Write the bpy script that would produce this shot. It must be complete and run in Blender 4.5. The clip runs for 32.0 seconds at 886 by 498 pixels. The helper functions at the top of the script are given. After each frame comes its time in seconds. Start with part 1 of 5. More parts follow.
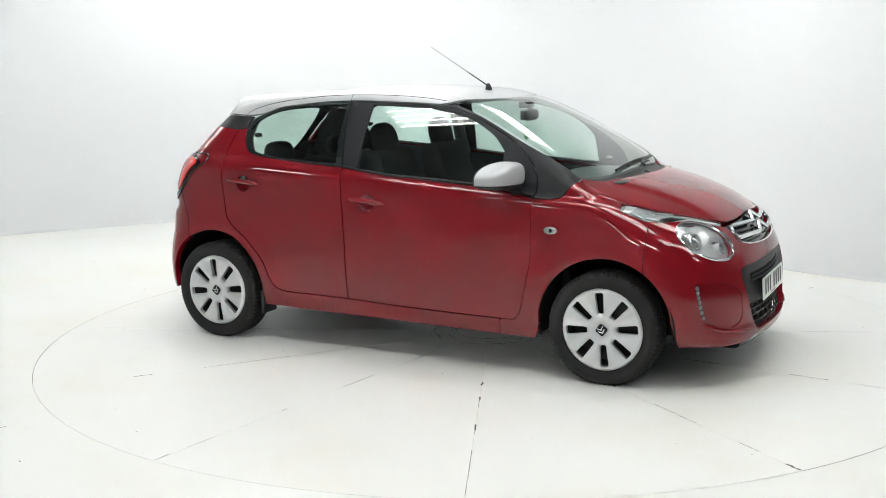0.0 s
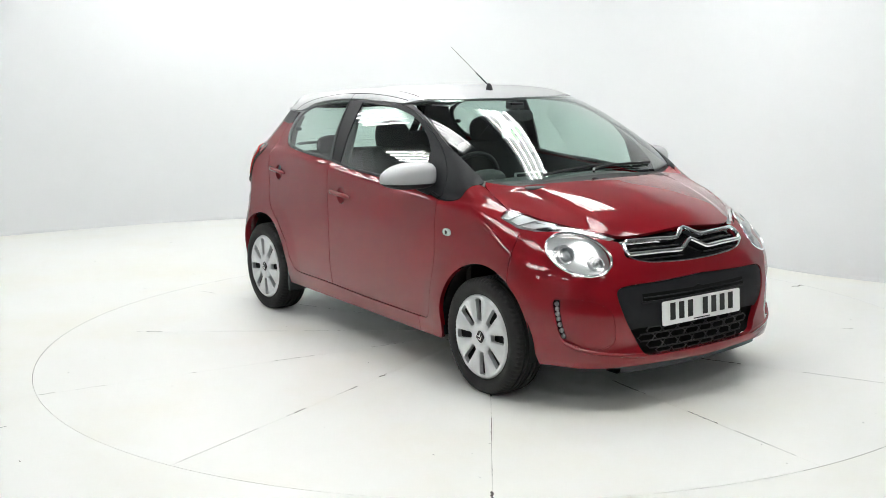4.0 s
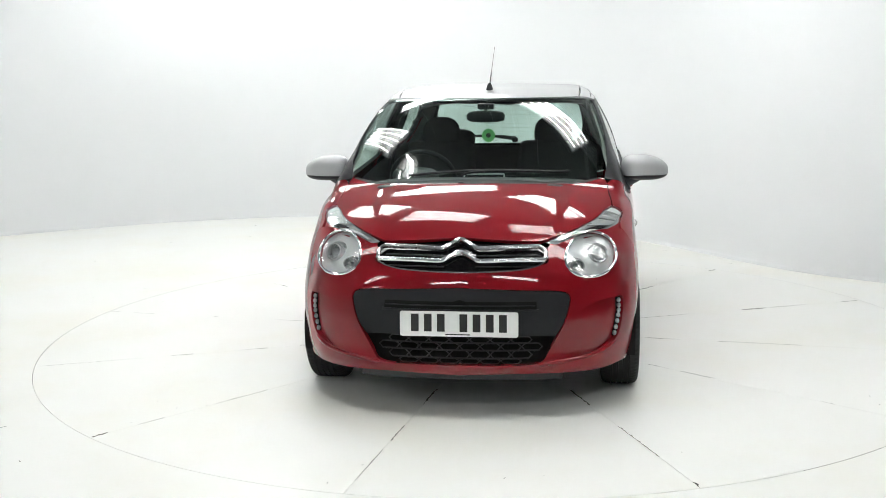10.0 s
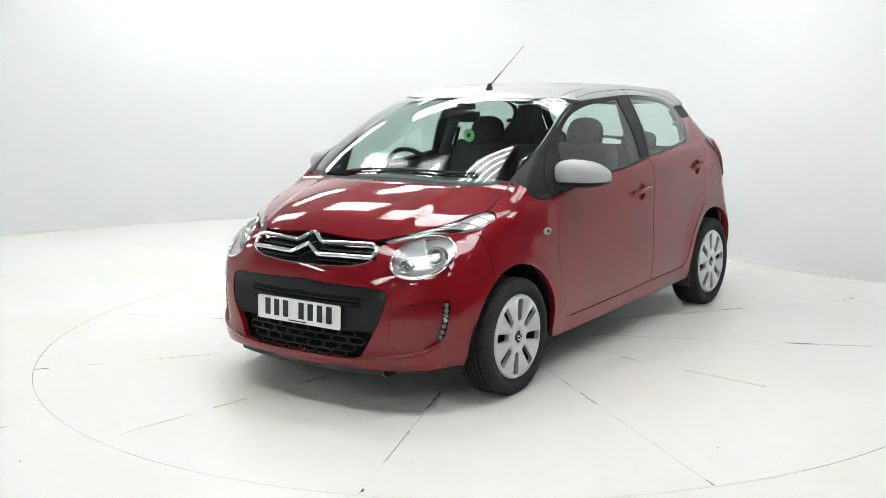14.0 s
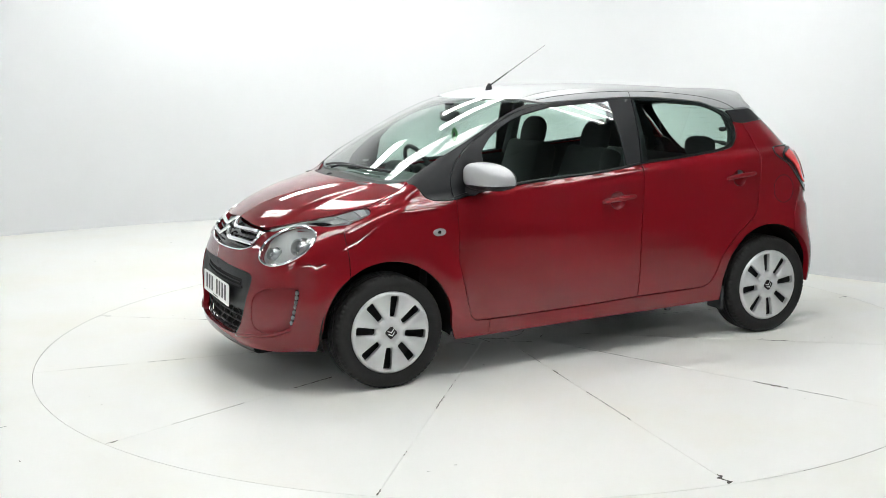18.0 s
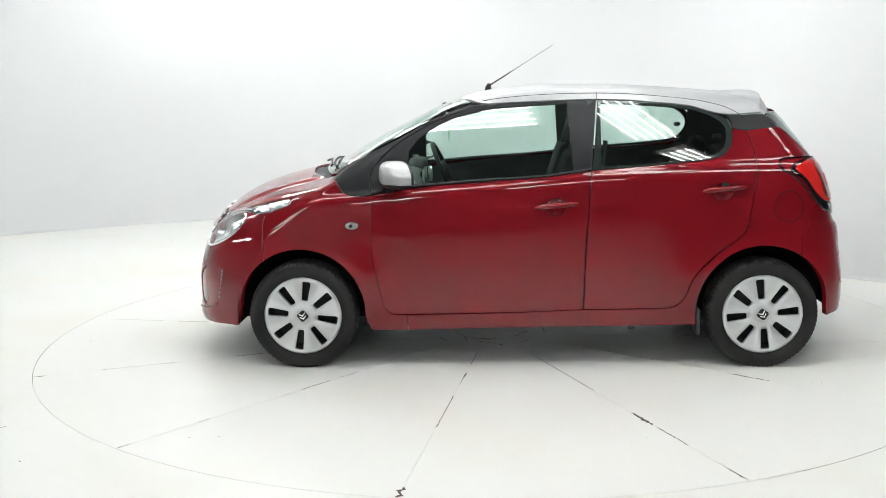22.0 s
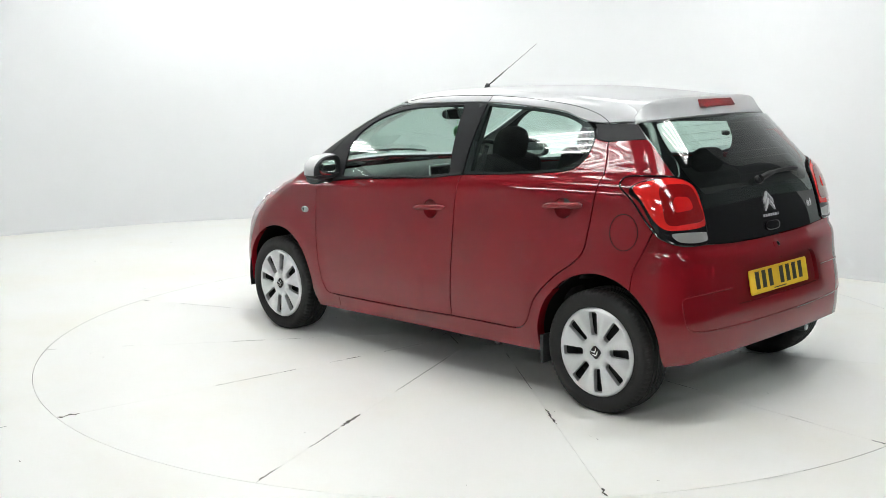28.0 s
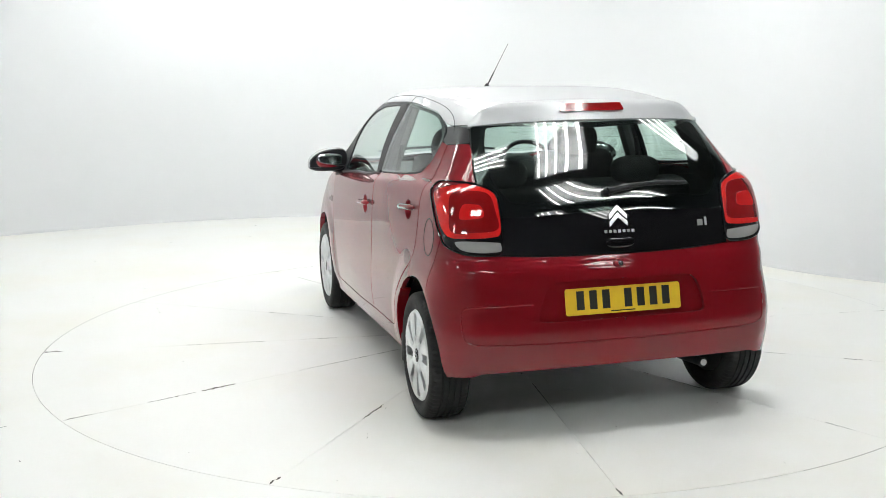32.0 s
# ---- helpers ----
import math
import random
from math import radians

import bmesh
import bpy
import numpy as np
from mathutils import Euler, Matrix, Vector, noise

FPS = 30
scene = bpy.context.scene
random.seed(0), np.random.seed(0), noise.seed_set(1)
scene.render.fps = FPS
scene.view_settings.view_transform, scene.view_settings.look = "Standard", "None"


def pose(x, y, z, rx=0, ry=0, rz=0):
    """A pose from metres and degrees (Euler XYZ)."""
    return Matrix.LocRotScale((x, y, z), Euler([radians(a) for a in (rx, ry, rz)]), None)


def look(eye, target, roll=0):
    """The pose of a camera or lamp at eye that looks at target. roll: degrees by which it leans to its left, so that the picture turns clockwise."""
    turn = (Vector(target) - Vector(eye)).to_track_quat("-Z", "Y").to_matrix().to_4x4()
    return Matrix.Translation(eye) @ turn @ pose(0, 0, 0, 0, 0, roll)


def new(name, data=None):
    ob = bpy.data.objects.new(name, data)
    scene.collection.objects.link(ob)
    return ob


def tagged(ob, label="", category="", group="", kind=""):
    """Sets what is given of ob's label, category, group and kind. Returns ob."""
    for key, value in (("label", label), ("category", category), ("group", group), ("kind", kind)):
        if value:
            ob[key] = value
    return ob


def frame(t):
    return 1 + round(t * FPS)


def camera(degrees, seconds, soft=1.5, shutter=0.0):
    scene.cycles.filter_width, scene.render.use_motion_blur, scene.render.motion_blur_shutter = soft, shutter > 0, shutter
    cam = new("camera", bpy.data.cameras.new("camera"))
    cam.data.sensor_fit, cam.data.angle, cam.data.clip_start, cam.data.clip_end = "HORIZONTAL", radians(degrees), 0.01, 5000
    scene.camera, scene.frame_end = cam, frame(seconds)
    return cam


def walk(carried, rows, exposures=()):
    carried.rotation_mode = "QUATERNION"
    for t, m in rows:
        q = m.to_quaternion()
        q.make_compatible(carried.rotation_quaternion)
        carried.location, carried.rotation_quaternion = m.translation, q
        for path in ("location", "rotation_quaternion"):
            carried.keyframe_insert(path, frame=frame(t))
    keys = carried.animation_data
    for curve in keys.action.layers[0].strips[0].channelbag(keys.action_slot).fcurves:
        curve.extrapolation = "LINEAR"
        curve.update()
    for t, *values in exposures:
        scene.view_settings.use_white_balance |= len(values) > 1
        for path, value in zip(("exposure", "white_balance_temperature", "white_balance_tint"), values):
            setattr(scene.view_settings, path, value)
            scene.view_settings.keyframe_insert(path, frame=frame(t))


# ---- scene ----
# Camera on a tripod: it stands still while the turntable carries the car round.
cam = camera(44.9, 32.0, soft=0.7)
EYE = look((0.0, -6.155, 1.526), (-0.2589, -0.2440, 0.5283), -0.816)
walk(cam, [(0.0, EYE), (32.0, EYE)], exposures=[(0.0, 0.0), (32.0, 0.0)])

# Heading of the car's nose, in degrees about the turntable's axis.
TURN = [(0.0, -24.96), (1.5, -35.31), (3.5, -49.19), (5.5, -63.21), (7.5, -77.34), (9.5, -91.54),
        (11.5, -105.92), (13.0, -116.68), (14.5, -127.38), (16.5, -141.64), (18.5, -155.84),
        (20.5, -169.92), (22.5, -184.02), (24.0, -194.67), (25.5, -205.33), (27.5, -219.71),
        (29.5, -234.05), (32.0, -252.01)]

# ---- light ----
world = bpy.data.worlds.new("studio_air")
world.use_nodes = True
world.node_tree.nodes["Background"].inputs[0].default_value = (0.9, 0.95, 1.0, 1)
world.node_tree.nodes["Background"].inputs[1].default_value = 0.05
scene.world = world
scene.view_settings.exposure = 0.0


# ---- materials ----
def material(name, color=(0.5, 0.5, 0.5), rough=0.5, metal=0.0, coat=0.0, spec=0.5, vary=0.0, scale=20.0,
             bump=0.0, bump_scale=200.0, emit=0.0, emit_color=None, rough_vary=0.0, trans=0.0, ior=1.5, alpha=1.0):
    """A principled material with two scales of noise in colour and roughness and a fine bump."""
    m = bpy.data.materials.new(name)
    m.use_nodes = True
    nt = m.node_tree
    b = nt.nodes["Principled BSDF"]
    b.inputs["Base Color"].default_value = (*color, 1)
    b.inputs["Roughness"].default_value = rough
    b.inputs["Metallic"].default_value = metal
    b.inputs["Coat Weight"].default_value = coat
    b.inputs["Coat Roughness"].default_value = 0.03
    b.inputs["Specular IOR Level"].default_value = spec
    b.inputs["Transmission Weight"].default_value = trans
    b.inputs["IOR"].default_value = ior
    b.inputs["Alpha"].default_value = alpha
    if emit:
        b.inputs["Emission Color"].default_value = (*(emit_color or color), 1)
        b.inputs["Emission Strength"].default_value = emit
    if vary or bump or rough_vary:
        tc = nt.nodes.new("ShaderNodeTexCoord")
        big = nt.nodes.new("ShaderNodeTexNoise")
        big.inputs["Scale"].default_value = scale
        big.inputs["Detail"].default_value = 5
        nt.links.new(tc.outputs["Object"], big.inputs["Vector"])
        fine = nt.nodes.new("ShaderNodeTexNoise")
        fine.inputs["Scale"].default_value = bump_scale
        fine.inputs["Detail"].default_value = 3
        nt.links.new(tc.outputs["Object"], fine.inputs["Vector"])
        if vary:
            both = nt.nodes.new("ShaderNodeMath")
            both.operation = "MULTIPLY_ADD"
            nt.links.new(fine.outputs["Fac"], both.inputs[0])
            both.inputs[1].default_value = 0.35
            nt.links.new(big.outputs["Fac"], both.inputs[2])
            ramp = nt.nodes.new("ShaderNodeMapRange")
            ramp.inputs["From Min"].default_value = 0.35
            ramp.inputs["From Max"].default_value = 0.95
            ramp.inputs["To Min"].default_value = 1 - vary
            ramp.inputs["To Max"].default_value = 1 + vary
            nt.links.new(both.outputs[0], ramp.inputs["Value"])
            mix = nt.nodes.new("ShaderNodeVectorMath")
            mix.operation = "SCALE"
            mix.inputs[0].default_value = color
            nt.links.new(ramp.outputs[0], mix.inputs["Scale"])
            nt.links.new(mix.outputs[0], b.inputs["Base Color"])
        if rough_vary:
            rr = nt.nodes.new("ShaderNodeMapRange")
            rr.inputs["From Min"].default_value = 0.3
            rr.inputs["From Max"].default_value = 0.7
            rr.inputs["To Min"].default_value = max(rough - rough_vary, 0.0)
            rr.inputs["To Max"].default_value = rough + rough_vary
            nt.links.new(big.outputs["Fac"], rr.inputs["Value"])
            nt.links.new(rr.outputs[0], b.inputs["Roughness"])
        if bump:
            bp = nt.nodes.new("ShaderNodeBump")
            bp.inputs["Strength"].default_value = bump
            bp.inputs["Distance"].default_value = 0.002
            nt.links.new(fine.outputs["Fac"], bp.inputs["Height"])
            nt.links.new(bp.outputs[0], b.inputs["Normal"])
    return m


def glass(name, tint, rough=0.0):
    """Thin car glass: mostly see-through with a mirror-like sheen that grows at grazing angles."""
    m = bpy.data.materials.new(name)
    m.use_nodes = True
    nt = m.node_tree
    nt.nodes.clear()
    out = nt.nodes.new("ShaderNodeOutputMaterial")
    mix = nt.nodes.new("ShaderNodeMixShader")
    clear = nt.nodes.new("ShaderNodeBsdfTransparent")
    gloss = nt.nodes.new("ShaderNodeBsdfGlossy")
    facing = nt.nodes.new("ShaderNodeLayerWeight")
    facing.inputs["Blend"].default_value = 0.5
    power = nt.nodes.new("ShaderNodeMath")
    power.operation = "POWER"
    power.inputs[1].default_value = 4.2
    fres = nt.nodes.new("ShaderNodeMath")
    fres.operation = "MULTIPLY_ADD"
    fres.inputs[1].default_value = 0.85
    fres.inputs[2].default_value = 0.088
    nt.links.new(facing.outputs["Facing"], power.inputs[0])
    nt.links.new(power.outputs[0], fres.inputs[0])
    clear.inputs[0].default_value = (*tint, 1)
    gloss.inputs["Roughness"].default_value = rough
    gloss.inputs[0].default_value = (1, 1, 1, 1)
    nt.links.new(fres.outputs[0], mix.inputs[0])
    nt.links.new(clear.outputs[0], mix.inputs[1])
    nt.links.new(gloss.outputs[0], mix.inputs[2])
    nt.links.new(mix.outputs[0], out.inputs[0])
    return m


RED = material("red_metallic_paint", (0.182, 0.0034, 0.0082), 0.5, 0.12, 1.0, 0.05, 0.015, 2.5, 0.0, 900)
RED.node_tree.nodes["Principled BSDF"].inputs["Coat IOR"].default_value = 1.52
RED.node_tree.nodes["Principled BSDF"].inputs["Coat Roughness"].default_value = 0.006
SILVER = material("silver_paint", (0.375, 0.385, 0.393), 0.42, 0.2, 0.4, 0.5, 0.05, 3.0, 0.0, 900)
BLACK_TRIM = material("black_satin_trim", (0.018, 0.019, 0.021), 0.42, 0, 0, 0.2, 0.12, 12, 0.15, 700)
GLOSS_BLACK = material("gloss_black", (0.006, 0.006, 0.007), 0.03, 0, 0.0)
PLASTIC = material("grained_black_plastic", (0.030, 0.031, 0.033), 0.6, 0, 0, 0.4, 0.15, 15, 0.3, 900)
# near-black, also used as colour for the shade inside intake and slot
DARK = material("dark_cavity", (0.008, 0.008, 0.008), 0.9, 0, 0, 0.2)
RUBBER = material("tyre_rubber", (0.013, 0.013, 0.013), 0.7, 0, 0, 0.35, 0.25, 9, 0.3, 300, rough_vary=0.1)
COVER = material("silver_wheel_cover", (0.60, 0.615, 0.625), 0.30, 0.45, 0.5, 0.5, 0.04, 8, 0, 500)
STEEL = material("dark_steel_rim", (0.03, 0.03, 0.032), 0.55, 0.3, 0, 0.5, 0.2, 20, 0.1, 200)
BAR_CHROME = material("polished_bar_chrome", (0.78, 0.79, 0.80), 0.14, 0.9)
SATIN = material("bright_chrome_trim", (0.80, 0.81, 0.82), 0.22, 0.72)
MESH = material("matt_black_mesh", (0.014, 0.014, 0.015), 0.6)
CHROME = material("chrome", (0.85, 0.86, 0.88), 0.06, 1.0)
FABRIC = material("charcoal_seat_fabric", (0.040, 0.040, 0.042), 0.9, 0, 0, 0.2, 0.3, 30, 0.6, 700)
DASH = material("grey_dashboard", (0.075, 0.077, 0.080), 0.65, 0, 0, 0.35, 0.15, 20, 0.3, 600)
LENS = glass("clear_lamp_lens", (0.93, 0.95, 0.95))
GLASS = glass("green_tinted_glass", (0.74, 0.86, 0.81))
REFLECTOR = material("lamp_reflector", (0.80, 0.81, 0.81), 0.20, 0.45)
TAIL_RED = material("red_tail_lens", (0.58, 0.016, 0.014), 0.06, 0, 1.0, 0.6, 0.1, 40)
PLATE_W = material("white_plate", (0.86, 0.87, 0.86), 0.35, 0, 0.3, 0.5, 0.03, 30)
PLATE_Y = material("yellow_plate", (0.78, 0.50, 0.03), 0.35, 0, 0.3, 0.5, 0.03, 30)
INK = material("black_ink", (0.012, 0.012, 0.012), 0.4)
GREEN = material("green_card", (0.12, 0.42, 0.14), 0.6)
FLOOR = material("white_painted_floor", (0.84, 0.85, 0.825), 0.42, 0, 0, 0.4, 0.02, 1.3, 0.05, 60, rough_vary=0.03)
nt = FLOOR.node_tree
dirt = nt.nodes.new("ShaderNodeTexNoise")
dirt.inputs["Scale"].default_value = 0.9
dirt.inputs["Detail"].default_value = 7
dirt.inputs["Roughness"].default_value = 0.62
dirt_amount = nt.nodes.new("ShaderNodeMapRange")
for key, v in (("From Min", 0.46), ("From Max", 0.72), ("To Min", 0.0), ("To Max", 0.75)):
    dirt_amount.inputs[key].default_value = v
dirt_mix = nt.nodes.new("ShaderNodeMixRGB")
dirt_mix.blend_type = "MULTIPLY"
dirt_mix.inputs[2].default_value = (0.97, 0.945, 0.87, 1)
nt.links.new(nt.nodes["Texture Coordinate"].outputs["Object"], dirt.inputs["Vector"])
nt.links.new(dirt.outputs["Fac"], dirt_amount.inputs["Value"])
nt.links.new(dirt_amount.outputs[0], dirt_mix.inputs[0])
nt.links.new(nt.nodes["Principled BSDF"].inputs["Base Color"].links[0].from_socket, dirt_mix.inputs[1])
nt.links.new(dirt_mix.outputs[0], nt.nodes["Principled BSDF"].inputs["Base Color"])
WALL = material("white_painted_wall", (0.62, 0.633, 0.642), 0.7, 0, 0, 0.3, 0.02, 0.8, 0.06, 90)
CEIL = material("grey_sheet_ceiling", (0.19, 0.195, 0.20), 0.6, 0.0, 0, 0.4, 0.12, 1.5)
TUBE = material("lit_tube", (1, 1, 1), 0.4, emit=20.0, emit_color=(0.985, 1.0, 0.985))
FIXTURE = material("white_fixture", (0.75, 0.75, 0.75), 0.4)
SEAM = material("dirty_joint", (0.20, 0.19, 0.175), 0.9, 0, 0, 0.2, 0.5, 14)
CRACK = material("cracked_edge", (0.10, 0.095, 0.09), 0.9, 0, 0, 0.2, 0.5, 40)
HEADLINER = material("grey_headliner", (0.30, 0.30, 0.29), 0.95, 0, 0, 0.1, 0.1, 40, 0.3, 600)
LED = material("frosted_led", (0.22, 0.225, 0.23), 0.2, 0, 0.6)
WHITE_LENS = material("clear_reverse_lens", (0.34, 0.34, 0.34), 0.08, 0.2, 1.0, 0.6, 0.05, 30)
BRIGHT_RED = material("inner_red_lens", (0.55, 0.010, 0.010), 0.05, 0, 1.0, 0.7, 0.05, 30)
DEEP_RED = material("deep_red_lens", (0.20, 0.005, 0.006), 0.06, 0, 1.0, 0.6, 0.06, 30)
MIRROR = material("mirror_glass", (0.8, 0.82, 0.82), 0.01, 1.0)
HALL = material("dark_hall_wall", (0.15, 0.155, 0.16), 0.7, 0, 0, 0.3, 0.15, 1.0)
PROJ = material("grey_lamp_glass", (0.24, 0.25, 0.26), 0.05, 0.0, 1.0, 0.6)


# ---- the car's outer form: one smooth solid from which every panel takes its shape ----
def curve(*pts):
    """A smooth monotone curve through (a, b) pairs, as a function of a."""
    xs, ys = np.array([p[0] for p in pts], float), np.array([p[1] for p in pts], float)
    d = np.diff(ys) / np.diff(xs)
    m = np.concatenate([[d[0]], (d[1:] + d[:-1]) / 2, [d[-1]]])
    m[1:-1] = np.where(d[1:] * d[:-1] <= 0, 0, m[1:-1])
    for i in range(len(d)):
        if d[i] == 0:
            m[i] = m[i + 1] = 0
    ta = np.linspace(xs[0], xs[-1], 1500)
    k = np.clip(np.searchsorted(xs, ta, "right") - 1, 0, len(d) - 1)
    h = np.diff(xs)[k]
    s = (ta - xs[k]) / h
    tb = ((2 * s**3 - 3 * s**2 + 1) * ys[k] + (s**3 - 2 * s**2 + s) * h * m[k]
          + (3 * s**2 - 2 * s**3) * ys[k + 1] + (s**3 - s**2) * h * m[k + 1])
    return lambda v: np.interp(v, ta, tb)


def ease(a, b, v):
    s = np.clip((v - a) / (b - a), 0, 1)
    return s * s * (3 - 2 * s)


def smax(a, b, k):
    h = np.maximum(k - np.abs(a - b), 0) / k
    return np.maximum(a, b) + h * h * k / 4


HUB_F, HUB_R, HUB_Z, TYRE_R = 0.957, -1.386, 0.285, 0.2885
half_width = curve((0.0, 0.73), (0.15, 0.768), (0.22, 0.774), (0.30, 0.790), (0.40, 0.802), (0.48, 0.804), (0.60, 0.801), (0.75, 0.796),
                   (0.84, 0.791), (0.90, 0.784), (0.927, 0.776), (0.944, 0.765), (0.957, 0.752), (1.00, 0.738), (1.10, 0.708), (1.20, 0.668), (1.36, 0.589), (1.50, 0.515))
belt_z = curve((-1.9, 1.06), (-1.2, 1.045), (-0.5, 1.000), (0.0, 0.958), (0.4, 0.930), (0.8, 0.900), (1.7, 0.86))
nose_x = curve((0.0, 1.51), (0.12, 1.565), (0.18, 1.606), (0.225, 1.632), (0.262, 1.631), (0.31, 1.623), (0.42, 1.624), (0.50, 1.614),
               (0.57, 1.596), (0.65, 1.573), (0.72, 1.548), (0.80, 1.50), (1.0, 1.33), (1.5, 0.9))
tail_x = curve((0.0, -1.70), (0.15, -1.825), (0.20, -1.850), (0.28, -1.860), (0.36, -1.864), (0.45, -1.861), (0.52, -1.852),
               (0.60, -1.843), (0.66, -1.838), (0.70, -1.830), (0.725, -1.817), (0.745, -1.800), (0.77, -1.794), (0.82, -1.785), (0.90, -1.762), (1.0, -1.722), (1.1, -1.658),
               (1.24, -1.555), (1.32, -1.49), (1.5, -1.34))
centre_z = curve((-2.2, 1.20), (-1.7, 1.308), (-1.5, 1.348), (-1.22, 1.387), (-0.91, 1.412), (-0.59, 1.428), (-0.275, 1.426), (0.0, 1.402),
                 (0.206, 1.346), (0.368, 1.276), (0.532, 1.196), (0.697, 1.106), (0.85, 1.020), (0.93, 0.983), (1.03, 0.962), (1.197, 0.918),
                 (1.332, 0.866), (1.434, 0.815), (1.527, 0.755), (1.62, 0.68), (1.8, 0.50))


def body(x, y, z, doors=True):
    """Below nought inside the car's outer form, about in metres."""
    a = np.abs(y)
    ze = z - (belt_z(x) - 0.957) * ease(0.62, 0.9, z) * ease(1.50, 1.02, z)
    w = half_width(ze) * (1 - 0.085 * ease(-0.7, -1.75, x) * ease(0.98, 1.25, z)) - 0.03 * ease(0.9, 1.5, x) * ease(0.5, 0.8, z) - 0.016 * ease(0.55, 1.05, x) - 0.016 * ease(0.1, -1.1, x) - 0.034 * ease(-0.7, -1.6, x) * ease(0.45, 0.90, z)
    w = w - 0.030 * np.clip(x + 0.25, -0.7, 0.8) ** 2 * ease(0.92, 1.12, z)
    for hx in (HUB_F, HUB_R):
        r = np.hypot(x - hx, z - HUB_Z)
        w = w + 0.010 * ease(0.50, 0.36, r) * ease(0.15, 0.3, z)
    side = (a - w) * 0.96
    front = x - (nose_x(z) - 0.235 * a * a)
    rear = (tail_x(z) + 0.095 * a * a) - x
    b = 0.20 * ease(-0.3, 0.4, x) + 0.22 * ease(0.65, 1.05, x)
    c = 0.052 - 0.037 * ease(0.1, 0.35, x) + 0.065 * ease(0.72, 0.9, x)
    xs = x + b * a * a
    ridge = 0.009 * (1 - ease(-0.03, 0.028, a - 0.47 + 0.10 * (x - 0.8))) * ease(0.80, 0.95, x) * ease(1.5, 1.25, x)
    top = (z - centre_z(xs) + c * a * a - ridge + 0.004 * ease(0.8, 0.95, x)) * (1 - 0.16 * ease(0.1, 0.4, xs) * ease(0.95, 0.8, xs))
    f = smax(side, front, 0.36)
    f = f - 0.038 * ease(0.21, 0.05, np.sqrt((x - 1.40) ** 2 + (a - 0.57) ** 2 + (z - 0.70) ** 2))
    f = smax(f, rear, 0.24 - 0.08 * ease(0.62, 0.86, z))
    return smax(f, top, 0.075 - 0.030 * ease(0.0, 0.3, x) + 0.065 * ease(0.8, 1.1, x))


def normals(p):
    e = 0.002
    n = np.stack([body(*(p + d).T) - body(*(p - d).T) for d in np.eye(3) * e], -1)
    return n / np.linalg.norm(n, axis=1)[:, None]


VIEWS = {  # 2D axes and the way in which a point is pushed onto the form
    "side": ((1, 0, 0), (0, 0, 1), (0, -1, 0)),
    "front": ((0, 1, 0), (0, 0, 1), (-1, 0, 0)),
    "rear": ((0, 1, 0), (0, 0, 1), (1, 0, 0)),
    "top": ((1, 0, 0), (0, 1, 0), (0, 0, -1)),
}


def corner(deg):
    """A view onto the form turned by so many degrees from the left side (0) towards the front (90)."""
    c, s = math.cos(radians(deg)), math.sin(radians(deg))
    return ((c, -s, 0), (0, 0, 1), (-s, -c, 0))


def onto(q, view):
    """The 2D points of a view, laid onto the form."""
    ax, ay, way = [np.array(v, float) for v in (VIEWS[view] if isinstance(view, str) else view)]
    q = np.asarray(q, float)
    base = q[:, :1] * ax + q[:, 1:] * ay - 3.0 * way
    lo = np.full(len(q), 0.0)
    hi = np.full(len(q), 3.0)
    hit = np.zeros(len(q), bool)
    prev = np.zeros(len(q))
    for s in np.linspace(0.8, 3.0, 90):
        f = body(*(base + s * way).T)
        now = (f < 0) & ~hit
        lo[now], hi[now] = prev[now], s
        hit |= now
        prev = np.full(len(q), s)
    for _ in range(22):
        mid = (lo + hi) / 2
        inside = body(*(base + mid[:, None] * way).T) < 0
        hi, lo = np.where(inside, mid, hi), np.where(inside, lo, mid)
    return base + hi[:, None] * way


# ---- mesh tools ----
from mathutils import geometry


def up_view(deg):
    """A view onto the left side from above, turned up by so many degrees."""
    c, s = math.cos(radians(deg)), math.sin(radians(deg))
    return ((1, 0, 0), (0, -s, c), (0, -c, -s))


def flat(pts, view):
    ax, ay, _ = [np.array(v, float) for v in (VIEWS[view] if isinstance(view, str) else view)]
    p = np.array([q[:3] for q in pts], float)
    return np.stack([p @ ax, p @ ay], -1)


def spline(pts2, sharp, step, closed=True):
    """A smooth line through 2D points, broken at the sharp ones, cut into short steps."""
    n = len(pts2)
    out = []
    for i in range(n if closed else n - 1):
        a, b = pts2[i], pts2[(i + 1) % n]
        ln = np.linalg.norm(b - a)
        ta = (b - pts2[i - 1]) / (ln + np.linalg.norm(a - pts2[i - 1]) + 1e-9) * ln
        nx = pts2[(i + 2) % n]
        tb = (nx - a) / (np.linalg.norm(nx - b) + ln + 1e-9) * ln
        sa, sb = sharp[i] or (not closed and i == 0), sharp[(i + 1) % n] or (not closed and i == n - 2)
        if sa and sb:
            ta = tb = b - a
        elif sa:
            ta = 1.5 * (b - a) - 0.5 * tb
        elif sb:
            tb = 1.5 * (b - a) - 0.5 * ta
        for s in np.arange(max(1, math.ceil(ln / step))) / max(1, math.ceil(ln / step)):
            out.append((2 * s**3 - 3 * s**2 + 1) * a + (s**3 - 2 * s**2 + s) * ta
                       + (3 * s**2 - 2 * s**3) * b + (s**3 - s**2) * tb)
    if not closed:
        out.append(pts2[-1])
    return np.array(out)


